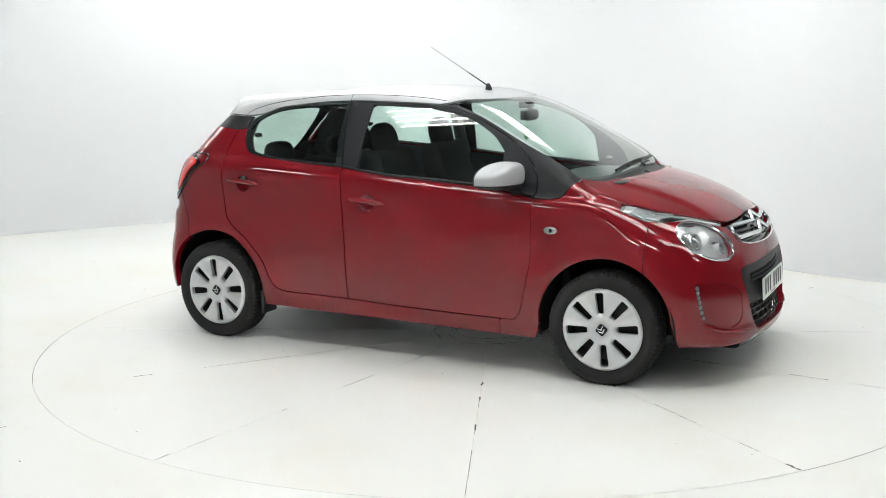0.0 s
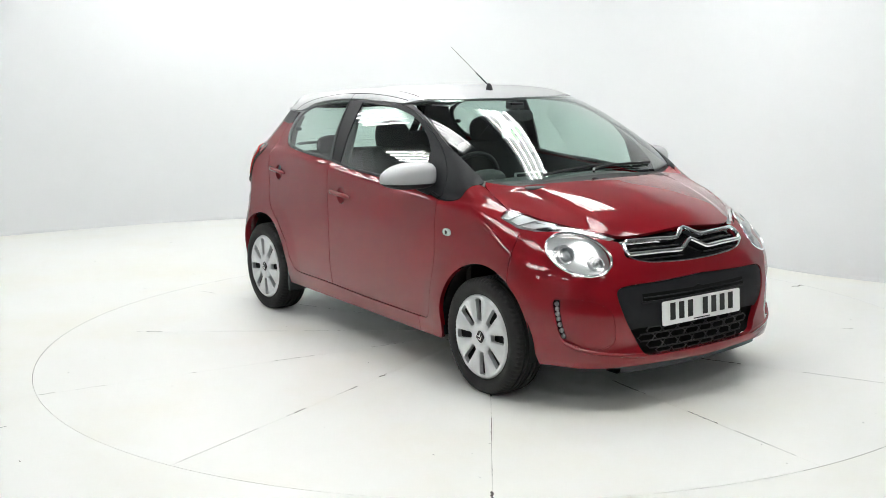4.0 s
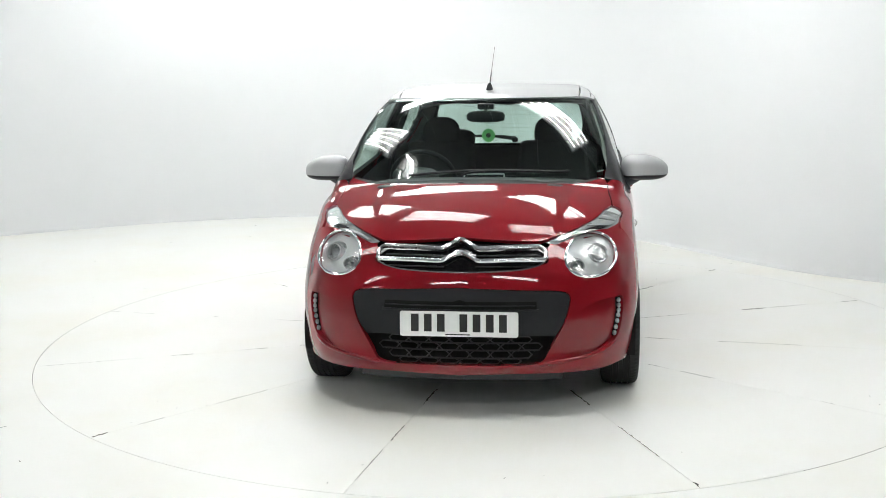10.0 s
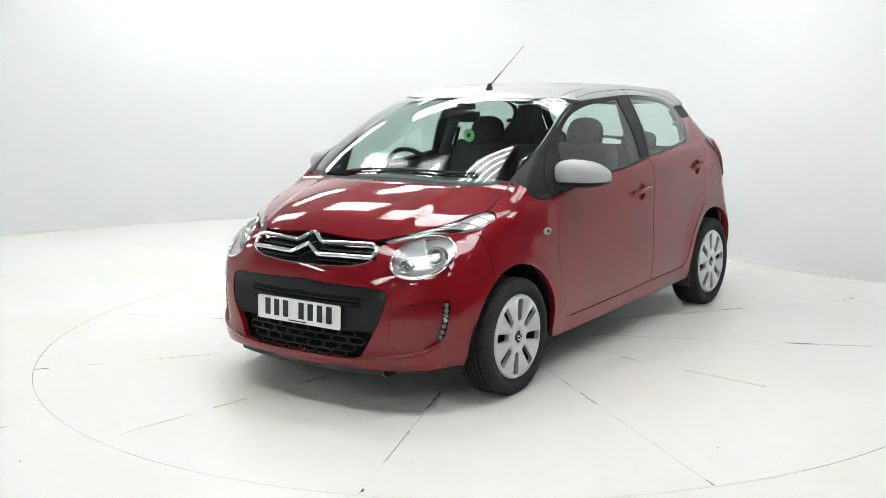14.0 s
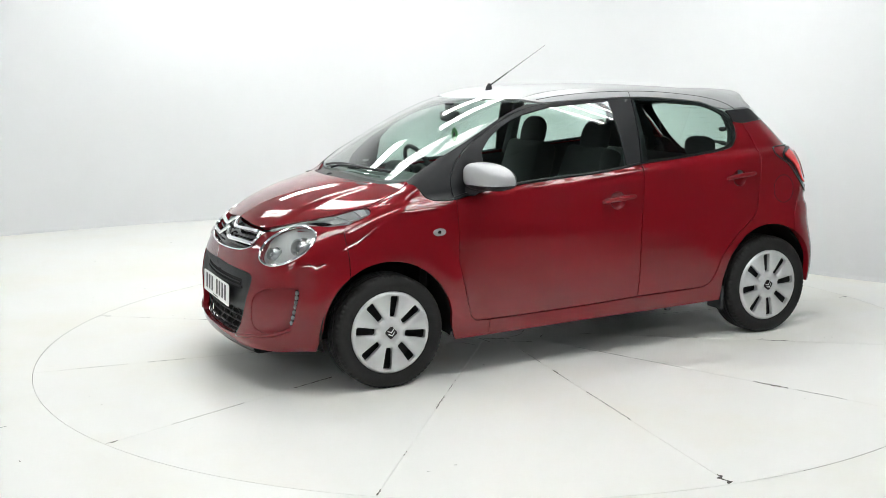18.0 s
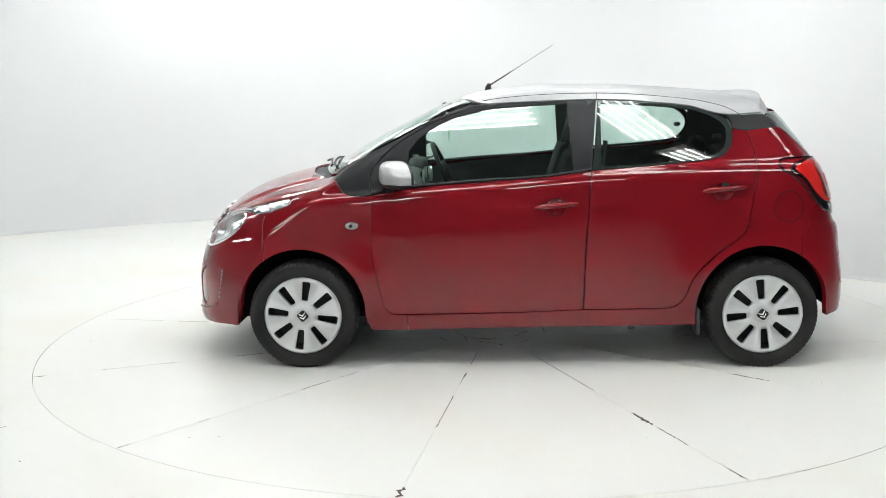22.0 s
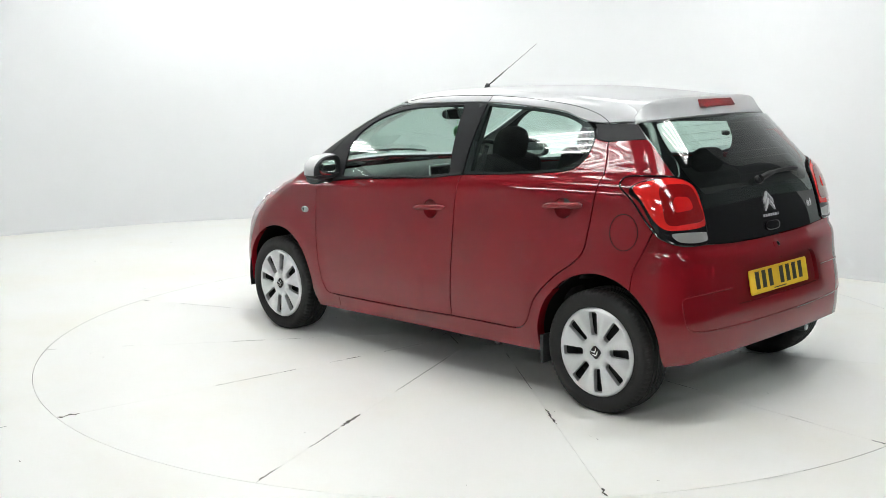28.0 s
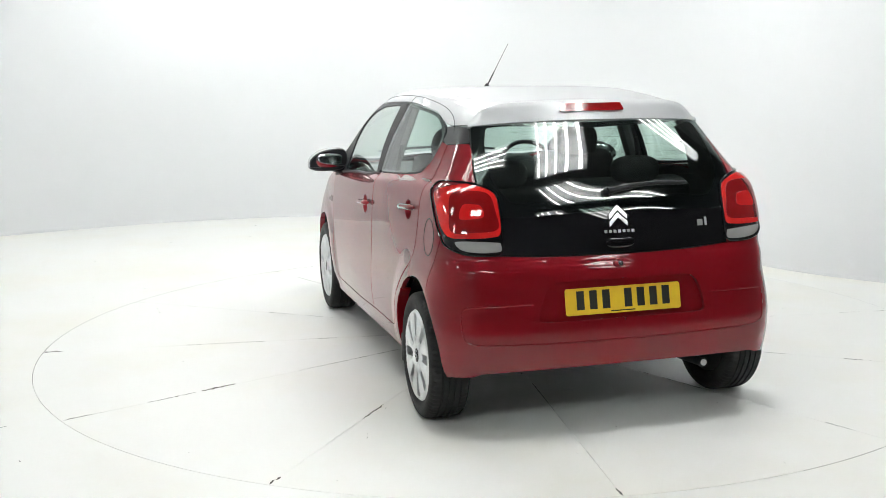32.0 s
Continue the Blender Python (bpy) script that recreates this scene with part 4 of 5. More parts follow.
# daytime lights in the bumper
for s in (1, -1):
    a = skin_line([(1.414, .735, .512), (1.425, .733, .43), (1.449, .722, .335)], corner(40), -0.026, 0.01)
    drl = part("daytime_light", tube([tuple(p * (1, s, 1)) for p in a], 0.015, 8), GLOSS_BLACK, car, "black strip with five small lamps")
    b = skin_line([(1.418, .733, .497), (1.428, .731, .43), (1.449, .720, .35)], corner(40), -0.016, 0.0335)
    for p in b:
        bm = blob(tuple(p * (1, s, 1)), (0.011, 0.010, 0.012), 2.3, 14, 8)
        part("led", bm, LED, drl)

# pressed ledge along the foot of the front bumper
for s in (1, -1):
    ledge = skin_line([(1.452, .718, .322), (1.50, .66, .292), (1.56, .56, .272), (1.60, .45, .258), (1.615, .36, .245)], corner(45), -0.003, 0.015)
    part("bumper_ledge", tube([tuple(p * (1, s, 1)) for p in ledge], [0.003] + [0.009] * (len(ledge) - 2) + [0.003], 10), RED, car)

# radiator grille with chrome bars that rise into two chevrons
for zs in ([(.345, .744), (.20, .744), (.082, .741), (.064, .747), (.010, .774)], [(.368, .692), (.2, .694), (.086, .692), (.068, .698), (.010, .726)]):
    pts = [(0, y, z) for y, z in zs]
    full = pts + [(0, -y, z) for _, y, z in pts[::-1]]
    part("chrome_bar", tube([tuple(p) for p in skin_line(full, "front", 0.004, 0.012)], 0.0110, 8, flat_z=0.9), BAR_CHROME, car, "chrome grille bar with chevron")
for s in (1, -1):
    part("chrome_bar", tube([tuple(p * (1, s, 1)) for p in skin_line([(0, .345, .744), (0, .372, .722), (0, .368, .692)], "front", 0.003, 0.01)], 0.0098, 8), BAR_CHROME, car, "chrome grille end")
part("chrome_trim", tube([tuple(p) for p in skin_line([(0, .372, .686), (0, .33, .668), (0, .25, .655), (0, 0, .647), (0, -.25, .655), (0, -.33, .668), (0, -.372, .686)], "front", -0.004, 0.02)], 0.0055, 6), CHROME, car, "thin chrome strip under the grille")
for z in (.718, .672):
    w = .30 if z > .75 else .34
    for s in (1, -1):
        part("grille_slat", tube([tuple(p * (1, s, 1)) for p in skin_line([(0, w, z), (0, w / 2, z), (0, .07, z)], "front", -0.012, 0.03)], 0.004, 6), BLACK_TRIM, car)

# lower air intake: long six-sided cells
bm = bmesh.new()
for r in range(4):
    z = .350 - r * .030
    for k in range(-5, 6):
        y = (k + 0.5 * (r % 2)) * .092
        lim = .405 - (.365 - z) * .72 if z > .28 else .345
        if abs(y) + .03 > lim:
            continue
        hexa = [(0, y - .046, z), (0, y - .030, z + .015), (0, y + .030, z + .015), (0, y + .046, z), (0, y + .030, z - .015), (0, y - .030, z - .015)]
        p = onto(flat(hexa, "front"), "front")
        tube([tuple(q) for q in p + normals(p) * -0.034], 0.0042, 5, True, bm)
part("intake_mesh", bm, MESH, car, "black mesh of six-sided cells")
# slot above the number plate: a flat near-black panel stands for its shaded depth
panel("air_slot_shade", [(1.6, 0, .535, 1), (1.6, .30, .533), (1.6, .343, .530, 1), (1.6, .343, .492, 1), (1.6, .30, .489), (1.6, 0, .488, 1)], "front", DARK, car, sym=True, off=-0.029, fold=0, gap=0)
for z in (.538, .485):
    part("slot_lip", tube([tuple(p) for p in skin_line([(0, -.352, z), (0, 0, z), (0, .352, z)], "front", -0.031, 0.03)], 0.006, 6), BLACK_TRIM, car)
for z in (.506,):
    part("slot_slat", tube([tuple(p) for p in skin_line([(0, -.335, z), (0, 0, z), (0, .335, z)], "front", -0.028, 0.03)], 0.003, 6), BLACK_TRIM, car)


def number_plate(m, mat, label):
    """A plate 520 by 111 mm whose characters are plain bars."""
    bm = prism([(sx * 0.25 + 0.01 * math.cos(radians(a)), sy * 0.0455 + 0.01 * math.sin(radians(a)))
                for sx, sy, a0 in ((1, 1, 0), (-1, 1, 90), (-1, -1, 180), (1, -1, 270)) for a in range(a0, a0 + 91, 30)], 0.004)
    pl = part("number_plate", bm, mat, car, label, smooth=False)
    pl.matrix_basis = m
    x = -0.215
    for k in range(7):
        if k == 3:
            x += 0.042
        part("bar", box(x + 0.004, x + 0.038, -0.034, 0.044, 0.0042, 0.0048, 0.0), INK, pl, smooth=False)
        x += 0.0575
    part("bar", box(-0.06, 0.05, -0.049, -0.044, 0.0042, 0.0046), INK, pl, smooth=False)
    return pl


def plate_pose(x0, z0, x1, z1, rear=False):
    """Stands in the line from the lower to the upper edge."""
    up = Vector((x1 - x0, 0, z1 - z0)).normalized()
    ax = Vector((0, -1 if rear else 1, 0))
    n = ax.cross(up)
    m = Matrix((ax, up, n)).transposed().to_4x4()
    m.translation = Vector(((x0 + x1) / 2, 0, (z0 + z1) / 2))
    return m


number_plate(plate_pose(1.606, .369, 1.600, .479), PLATE_W, "white front number plate with black characters")
number_plate(plate_pose(-1.842, .512, -1.820, .620, True), PLATE_Y, "yellow rear number plate with black characters")

# fine joints of the silver door frames
for s in (1, -1):
    for pts in ([(-.557, .583, 1.358), (-.560, .56, 1.378), (-.562, .54, 1.386)], [(.02, .560, 1.352), (-.28, .552, 1.378), (-.56, .545, 1.384), (-.83, .545, 1.374), (-1.06, .545, 1.352), (-1.20, .555, 1.322), (-1.27, .575, 1.298), (-1.305, .60, 1.28)]):
        part("roof_joint", tube([tuple(p * (1, s, 1)) for p in skin_line(pts, up_view(45), -0.0006, 0.02)], 0.0017, 5), DARK, car)

# doors: handles in round hollows, one indicator on each wing
for s in (1, -1):
    for door, x, z, tilt in ((front_door, -.345, .835, .02), (rear_door, -1.180, .908, .02)):
        d = door[0 if s > 0 else 1]
        cx, cz = x, z - .004
        v, f, n = shape(hollow(cx, cz), "side", fold=0, step=0.007, gap=0, rim_step=0.008,
                        off_fn=lambda p: -0.026 * np.clip(1 - ((p[:, 0] - cx) ** 2 + (p[:, 2] - cz) ** 2) / .0475 ** 2, 0, 1) ** 0.55)
        link("handle_cup", *(v, f) if s > 0 else mirror(v, f, n)[:2], RED, d, "")
        hp = skin_line([(x + .105, .8, z - .008), (x + .06, .8, z), (x, .8, z + .005), (x - .06, .8, z + .009), (x - .108, .8, z + .012)], "side", 0.0, 0.012)
        nrm = normals(hp)
        k = np.linspace(-1, 1, len(hp))
        hp = hp + nrm * (0.022 - 0.012 * np.abs(k) ** 4)[:, None]
        rad = [0.0135 * max(0.5, (1 - abs(q) ** 16)) for q in k]
        part("door_handle", tube([tuple(p * (1, s, 1)) for p in hp], rad, 10, flat_z=1.0), RED, d)
    fr = skin_frame((.690, .743), "side")
    bm = blob((0, 0, 0), (.034, .019, .010), 2.2, 24, 12)
    bm.transform(fr)
    if s < 0:
        bm.transform(Matrix.Diagonal((1, -1, 1, 1)))
    ind = part("side_indicator", bm, WHITE_LENS, car, "small oval clear indicator")
    bm = blob((.004, 0, .008), (.010, .010, .004), 2, 12, 8)
    bm.transform(fr)
    if s < 0:
        bm.transform(Matrix.Diagonal((1, -1, 1, 1)))
    part("bulb", bm, GLOSS_BLACK, ind)
    # black rubber strip under the side windows
    part("window_seal", tube([tuple(p * (1, s, 1)) for p in skin_line([(.59, .77, .902), (.467, .76, .926), (.295, .75, .944), (.037, .75, .964), (-.248, .74, .979), (-.52, .73, 1.012)], "side", 0.003, 0.04)], 0.007, 6), BLACK_TRIM, front_door[0 if s > 0 else 1], "black window seal")

# fuel flap on the left: a fine round joint
ringp = [(-1.505 + .072 * math.cos(t), .78, .820 + .078 * math.sin(t)) for t in np.linspace(0, 2 * math.pi, 24, endpoint=False)]
part("fuel_flap_joint", tube([tuple(p) for p in skin_line(ringp, "side", -0.0006, 0.012, True)], 0.0022, 5, True), DARK, car, "fine joint of the round fuel flap")

# door mirrors
for s in (1, -1):
    def flip(bm):
        if s < 0:
            bm.transform(Matrix.Diagonal((1, -1, 1, 1)))
        return bm
    c, h = (.452, .850, 1.000), (.082, .122, .064)
    shell = blob(c, h, 3.1, 44, 28)
    for v in shell.verts:
        k = (v.co.y - c[1]) / h[1]
        v.co.z = .940 + (v.co.z - .940) * (1.03 - .10 * k - .22 * max(k, 0) ** 2)
        v.co.x -= .030 * k + .022 * max(k, 0) ** 3
    slant = Vector((-1, -.32, 0)).normalized()
    shell = cut(shell, (.392, .85, 0), slant)
    bez = cut(cut(shell.copy(), (.405, .85, 0), -slant), (0, 0, .966), (0, 0, -1))
    part("mirror_bezel", flip(bez), BLACK_TRIM, car, "black rim round the mirror glass")
    cap = part("mirror_cap", flip(cut(cut(shell.copy(), (.406, .85, 0), slant), (0, 0, .966), (0, 0, -1))), SILVER, car, "silver door mirror cap")
    low = part("mirror_base", flip(cut(shell, (0, 0, .964), (0, 0, 1))), BLACK_TRIM, car, "black lower half of the door mirror")
    part("mirror_foot", flip(tube([(.50, .735, .925), (.49, .775, .940), (.47, .81, .955)], [.034, .028, .026], 12)), BLACK_TRIM, low)
    face = cut(blob((0, 0, 0), (.012, .092, .044), 2.8, 28, 14), (-.006, 0, 0), (1, 0, 0))
    face.transform(Matrix.Translation((.3975, .850, 1.002)) @ pose(0, 0, 0, 0, 0, 17.7))
    part("mirror_glass", flip(face), MIRROR, cap, "mirror glass")

# roof aerial, leaning back
aer = part("aerial", lathe([(0.0, 0.034), (0.007, 0.034), (0.014, 0.022), (0.019, 0.004), (0.020, -0.008)], 20, "z"), BLACK_TRIM, car, "thin black roof aerial")
aer.matrix_basis = pose(0.0, 0.0, 1.404, 0, -6, 0)
A0, A1 = Vector((-0.006, 0, 1.425)), Vector((-0.365, 0, 1.647))
part("aerial_rod", tube([tuple(A0), tuple(A0.lerp(A1, 0.32)), tuple(A0.lerp(A1, 0.33)), tuple(A0.lerp(A1, 0.97)), tuple(A1)], [0.0042, 0.0034, 0.0018, 0.0012, 0.0018], 8), BLACK_TRIM, car)

# roof spoiler over the rear window, with the third brake light
xs = np.linspace(-1, 1, 49)
faces = []
SEC = [(-1.262, 1.382), (-1.33, 1.380), (-1.40, 1.381), (-1.442, 1.384), (-1.454, 1.379), (-1.466, 1.360), (-1.500, 1.312), (-1.508, 1.299), (-1.500, 1.288), (-1.46, 1.286)]
NS = len(SEC)
K, I = np.meshgrid(xs, np.arange(NS), indexing="ij")
GX = np.array([s[0] for s in SEC])[I] + 0.088 * np.abs(K) ** 2.4 * np.minimum(I / 6, 1)
GY = K * (0.455 + 0.090 * np.minimum(I / 6, 1))
low = onto(np.stack([GX.ravel(), GY.ravel()], -1), "top")[:, 2].reshape(K.shape)
EDGE = np.abs(K) ** 10
GZ = np.array([s[1] for s in SEC])[I] - 0.06 * GY ** 2
GZ = np.where(I < 6, GZ * (1 - EDGE) + (low + 0.001) * EDGE, GZ - 0.006 * EDGE)
verts = [tuple(p) for p in np.stack([GX, GY, GZ], -1).reshape(-1, 3)]
m = NS
for i in range(len(xs) - 1):
    faces += [(i * m + k, i * m + k + 1, (i + 1) * m + k + 1, (i + 1) * m + k) for k in range(m - 1)]
faces += [tuple(range(m)), tuple(range((len(xs) - 1) * m, len(xs) * m))[::-1]]
spoiler = link("roof_spoiler", verts, faces, SILVER, car, "silver roof spoiler")
spoiler.data.set_sharp_from_angle(angle=radians(40))
part("brake_light", prism([(-.146, -.020), (.146, -.020), (.150, -.014), (.140, .018), (-.140, .018), (-.150, -.014)], 0.004,
     Matrix(((0, 0.487, -0.873, -1.4775), (-1, 0, 0, 0.0), (0, 0.873, 0.487, 1.3505), (0, 0, 0, 1)))), DEEP_RED, spoiler, "red third brake light")

# tail lamps
for name, pts, mat, off, lab in (
        ("red_lens", [(-1.535, .748, 1.028), (-1.560, .715, 1.042), (-1.643, .610, 1.044), (-1.688, .525, 1.013), (-1.722, .512, .950), (-1.750, .513, .865), (-1.752, .525, .846), (-1.725, .66, .840), (-1.690, .718, .848), (-1.652, .745, .885), (-1.592, .762, .968)], TAIL_RED, 0.010, "red tail lamp lens"),
        ("inner_lens", [(-1.639, .685, 1.013), (-1.660, .615, 1.018), (-1.685, .545, 1.006), (-1.718, .525, .935), (-1.738, .525, .872), (-1.722, .62, .860), (-1.697, .704, .868), (-1.665, .70, .94)], DEEP_RED, 0.013, "raised inner lens"),
        ("centre_lens", [(-1.676, .645, .965), (-1.685, .61, .966), (-1.697, .582, .960), (-1.712, .577, .92), (-1.706, .62, .912), (-1.690, .662, .914)], BRIGHT_RED, 0.015, "bright square lens"),
        ("reverse_lens", [(-1.713, .693, .826), (-1.762, .518, .820, 1), (-1.769, .520, .786), (-1.735, .668, .793)], WHITE_LENS, 0.008, "clear reversing lens")):
    panel(name, pts, corner(-50), mat, tail_lamp, lab, off=off, fold=0.008, gap=0, step=0.015)
part_rim = skin_line(TAIL, corner(-50), 0.004, 0.02, True)
for s in (1, -1):
    part("lamp_rim", tube([tuple(p * (1, s, 1)) for p in part_rim], 0.0042, 6, True), GLOSS_BLACK, tail_lamp[0 if s > 0 else 1])

# tailgate: badge, plain bars for the lettering, wiper, latch


def T(y, z, o=0.0):
    return skin_frame((y, z), "rear", o)


for dz in (0.009, -.020):
    q = [(.040, .902 + dz), (.0, .940 + dz), (-.040, .902 + dz), (-.040, .883 + dz), (.0, .919 + dz), (.040, .883 + dz)]
    bm = bmesh.new()
    lo = [bm.verts.new(p) for p in (onto([a], "rear")[0] + normals(onto([a], "rear"))[0] * 0.001 for a in q)]
    hi = [bm.verts.new(p) for p in (onto([a], "rear")[0] + normals(onto([a], "rear"))[0] * 0.008 for a in q)]
    bm.faces.new((hi[0], hi[1], hi[4], hi[5])), bm.faces.new((hi[1], hi[2], hi[3], hi[4]))
    for i in range(6):
        j = (i + 1) % 6
        bm.faces.new((lo[i], lo[j], hi[j], hi[i]))
    part("badge", bm, SATIN, car, "chrome chevron", smooth=False)
def raised(q, mat, name, label, h=0.003):
    """A small flat shape standing proud of the tailgate."""
    p = onto(q, "rear")
    n = normals(p)
    bm = bmesh.new()
    lo, hi = [[bm.verts.new(tuple(a)) for a in p + n * k] for k in (0.0005, h)]
    bm.faces.new(hi)
    for i in range(len(q)):
        j = (i + 1) % len(q)
        bm.faces.new((lo[i], lo[j], hi[j], hi[i]))
    return part(name, bm, mat, car, label, smooth=False)


for k in range(7):
    y = .066 - k * .0205
    raised([(y, .838), (y, .850), (y - .013, .850), (y - .013, .838)], SATIN, "letter_bar", "small chrome lettering bar")
for y, w, z in ((-.372, .026, .872), (-.408, .010, .880)):
    raised([(y, .846), (y, z), (y - w, z), (y - w, .846)], SATIN, "letter_bar", "small chrome model lettering bar")
bm = blob((0, 0, 0), (.062, .022, .005), 3)
bm.transform(T(.0, .797, 0.004))
part("tailgate_handle", bm, GLOSS_BLACK, car)
bm = blob((0, 0, 0), (.024, .016, .007), 2.4, 20, 12)
bm.transform(T(.02, .716, 0.0))
lock = part("tailgate_lock", bm, RED, car, "small red lock housing")
bm = blob((0, 0, 0), (.012, .011, .004), 2.2, 16, 8)
bm.transform(T(.012, .715, 0.006))
part("lock_barrel", bm, GLOSS_BLACK, lock)
wp = skin_line([(-1.7, .035, 1.000), (-1.7, -.10, 1.018), (-1.7, -.22, 1.022), (-1.7, -.34, 1.018)], "rear", 0.022, 0.03)
wiper = part("rear_wiper", tube([tuple(p) for p in wp], [0.017] + [0.014] * 4 + [0.010] * (len(wp) - 6) + [0.006], 8), BLACK_TRIM, car, "black rear wiper")
bm = blob((0, 0, 0), (.024, .020, .014), 2.5, 20, 12)
bm.transform(T(.03, 1.000, 0.008))
part("wiper_boss", bm, BLACK_TRIM, wiper)
# heating wires on the rear window
for z in np.arange(1.03, 1.27, 0.032):
    w = .40
    part("heater_wire", tube([tuple(p) for p in skin_line([(0, -w, z), (0, 0, z + .004), (0, w, z)], "rear", -0.003, 0.08)], 0.0005, 4), STEEL, car)

# rear bumper: pressed lines and plate recess edges
for s in (1, -1):
    part("bumper_crease", tube([tuple(p * (1, s, 1)) for p in skin_line([(-1.83, .40, .570), (-1.80, .56, .568), (-1.775, .665, .562), (-1.77, .69, .545), (-1.79, .692, .46), (-1.80, .675, .422), (-1.83, .55, .408), (-1.873, .0, .404)], corner(-50), -0.0022, 0.02)], 0.005, 6), RED, car)

# windscreen: edge band, wiper, mirror, hanging disc
panel("screen_band", [(.168, 0, 1.36, 1), (.135, .3, 1.355), (.085, .555, 1.335, 1), (.120, .530, 1.32, 1), (.165, .3, 1.345), (.195, 0, 1.35, 1)], "top", GLOSS_BLACK, car, sym=True, fold=0, off=-0.004, gap=0)
arm = skin_line([(.93, -.06, .98), (.90, -.03, .99), (.868, .16, 1.0), (.835, .36, 1.0)], "top", 0.020, 0.03)
part("wiper", tube([tuple(p) for p in arm], 0.006, 8), BLACK_TRIM, car, "black windscreen wiper arm")
blade = skin_line([(.862, -.33, .99), (.862, 0, 1.0), (.842, .25, 1.0), (.80, .46, .99)], "top", 0.010, 0.03)
part("wiper_blade", tube([tuple(p) for p in blade], 0.007, 6), BLACK_TRIM, car)
bm = blob((.945, -.06, .966), (.018, .018, .014), 2.5, 20, 12)
part("wiper_pivot", bm, BLACK_TRIM, car)
for y in (.30, -.34):
    bm = blob((float(onto([(.915, y)], "top")[0][0]), y, float(onto([(.915, y)], "top")[0][2]) - .022), (.05, .14, .012), 3)
    part("scuttle_cover", bm, PLASTIC, car)

# wheels
def wheel_cover_mesh(r=0.210):
    """A shallow dished disc with eight rounded slots."""
    outer = np.array([(r * math.cos(t), r * math.sin(t)) for t in np.linspace(0, 2 * math.pi, 96, endpoint=False)])
    holes = []
    for k in range(8):
        a = math.pi / 4 * k + 0.06
        c, s = math.cos(a), math.sin(a)
        q = []
        for cx, cy, a0 in ((.170, .0135, 0), (.087, .008, 90), (.087, -.008, 180), (.170, -.0135, 270)):
            for t in np.linspace(a0, a0 + 90, 5):
                x, y = cx + .011 * math.cos(radians(t)), cy + .0085 * math.sin(radians(t))
                q.append((c * x - s * y, s * x + c * y))
        holes.append(np.array(q))
    p, f, loops = fill([outer] + holes, 0.011)
    rr = np.hypot(p[:, 0], p[:, 1])
    ang8 = np.cos(8 * (np.arctan2(p[:, 1], p[:, 0]) - 0.06))
    h = 0.020 + 0.010 * np.sin(np.clip(rr / r, 0, 1) * math.pi * 0.85) - 0.03 * np.clip((rr / r - 0.9) / 0.1, 0, 1) ** 2 - 0.010 * np.clip(1 - rr / 0.05, 0, 1)
    h = h - 0.0095 * (0.5 + 0.5 * ang8) ** 0.7 * np.clip((rr - 0.05) / 0.03, 0, 1) * np.clip((0.195 - rr) / 0.02, 0, 1)
    # the floor of each slot's inner end slopes inwards
    for i in sorted({i for lp in loops[1:] for i in lp}):
        h[i] -= 0.007 * np.clip((0.098 - rr[i]) / 0.02, 0, 1)
    v = np.stack([p[:, 0], h, p[:, 1]], -1)
    fl = []
    for t in f:
        n = np.cross(v[t[1]] - v[t[0]], v[t[2]] - v[t[0]])
        fl.append(tuple(t) if n[1] > 0 else tuple(t[::-1]))
    verts = list(v)
    for lp in loops:
        lp = list(lp)
        base = len(verts)
        verts += [v[i] + np.array((0, -0.022, 0)) for i in lp]
        for i in range(len(lp)):
            j = (i + 1) % len(lp)
            fl.append((lp[i], lp[j], base + j, base + i))
    me = bpy.data.meshes.new("wheel_cover")
    me.from_pydata([tuple(q) for q in verts], [], fl)
    me.update()
    me.materials.append(COVER)
    me.polygons.foreach_set("use_smooth", [True] * len(me.polygons))
    me.set_sharp_from_angle(angle=radians(50))
    return me


COVER_ME = wheel_cover_mesh()
tread = [(0.196, -0.070), (0.206, -0.080), (0.222, -0.084), (0.226, -0.0865), (0.245, -0.0885), (0.262, -0.086), (0.275, -0.080), (0.2825, -0.072), (0.2862, -0.062)]
prof = list(tread)
for g in (-0.040, -0.013, 0.013, 0.040):
    prof += [(0.2875, g - 0.0045), (0.2805, g - 0.0035), (0.2805, g + 0.0035), (0.2875, g + 0.0045)]
prof += [(r, -a) for r, a in tread[::-1]]
prof = [(0.206 + (r - 0.206) * 0.915 if r > 0.206 else r, a) for r, a in prof]
tyre_bm = lathe(prof, 216)
for v in tyre_bm.verts:
    rr, k = math.hypot(v.co.x, v.co.z), round((math.atan2(v.co.z, v.co.x) / (2 * math.pi)) * 216) % 3
    if rr > 0.262 and abs(v.co.y) > 0.055 and k == 0:
        v.co.x, v.co.z = v.co.x * (1 - 0.005 / rr), v.co.z * (1 - 0.005 / rr)
tyre_me = bpy.data.meshes.new("tyre")
bmesh.ops.recalc_face_normals(tyre_bm, faces=tyre_bm.faces[:])
for v in tyre_bm.verts:
    if v.co.z < -0.2745:
        v.co.z = -0.2745 - (-(v.co.z) - 0.2745) * 0.1
tyre_bm.to_mesh(tyre_me)
tyre_bm.free()
tyre_me.materials.append(RUBBER)
tyre_me.polygons.foreach_set("use_smooth", [True] * len(tyre_me.polygons))
tyre_me.set_sharp_from_angle(angle=radians(35))
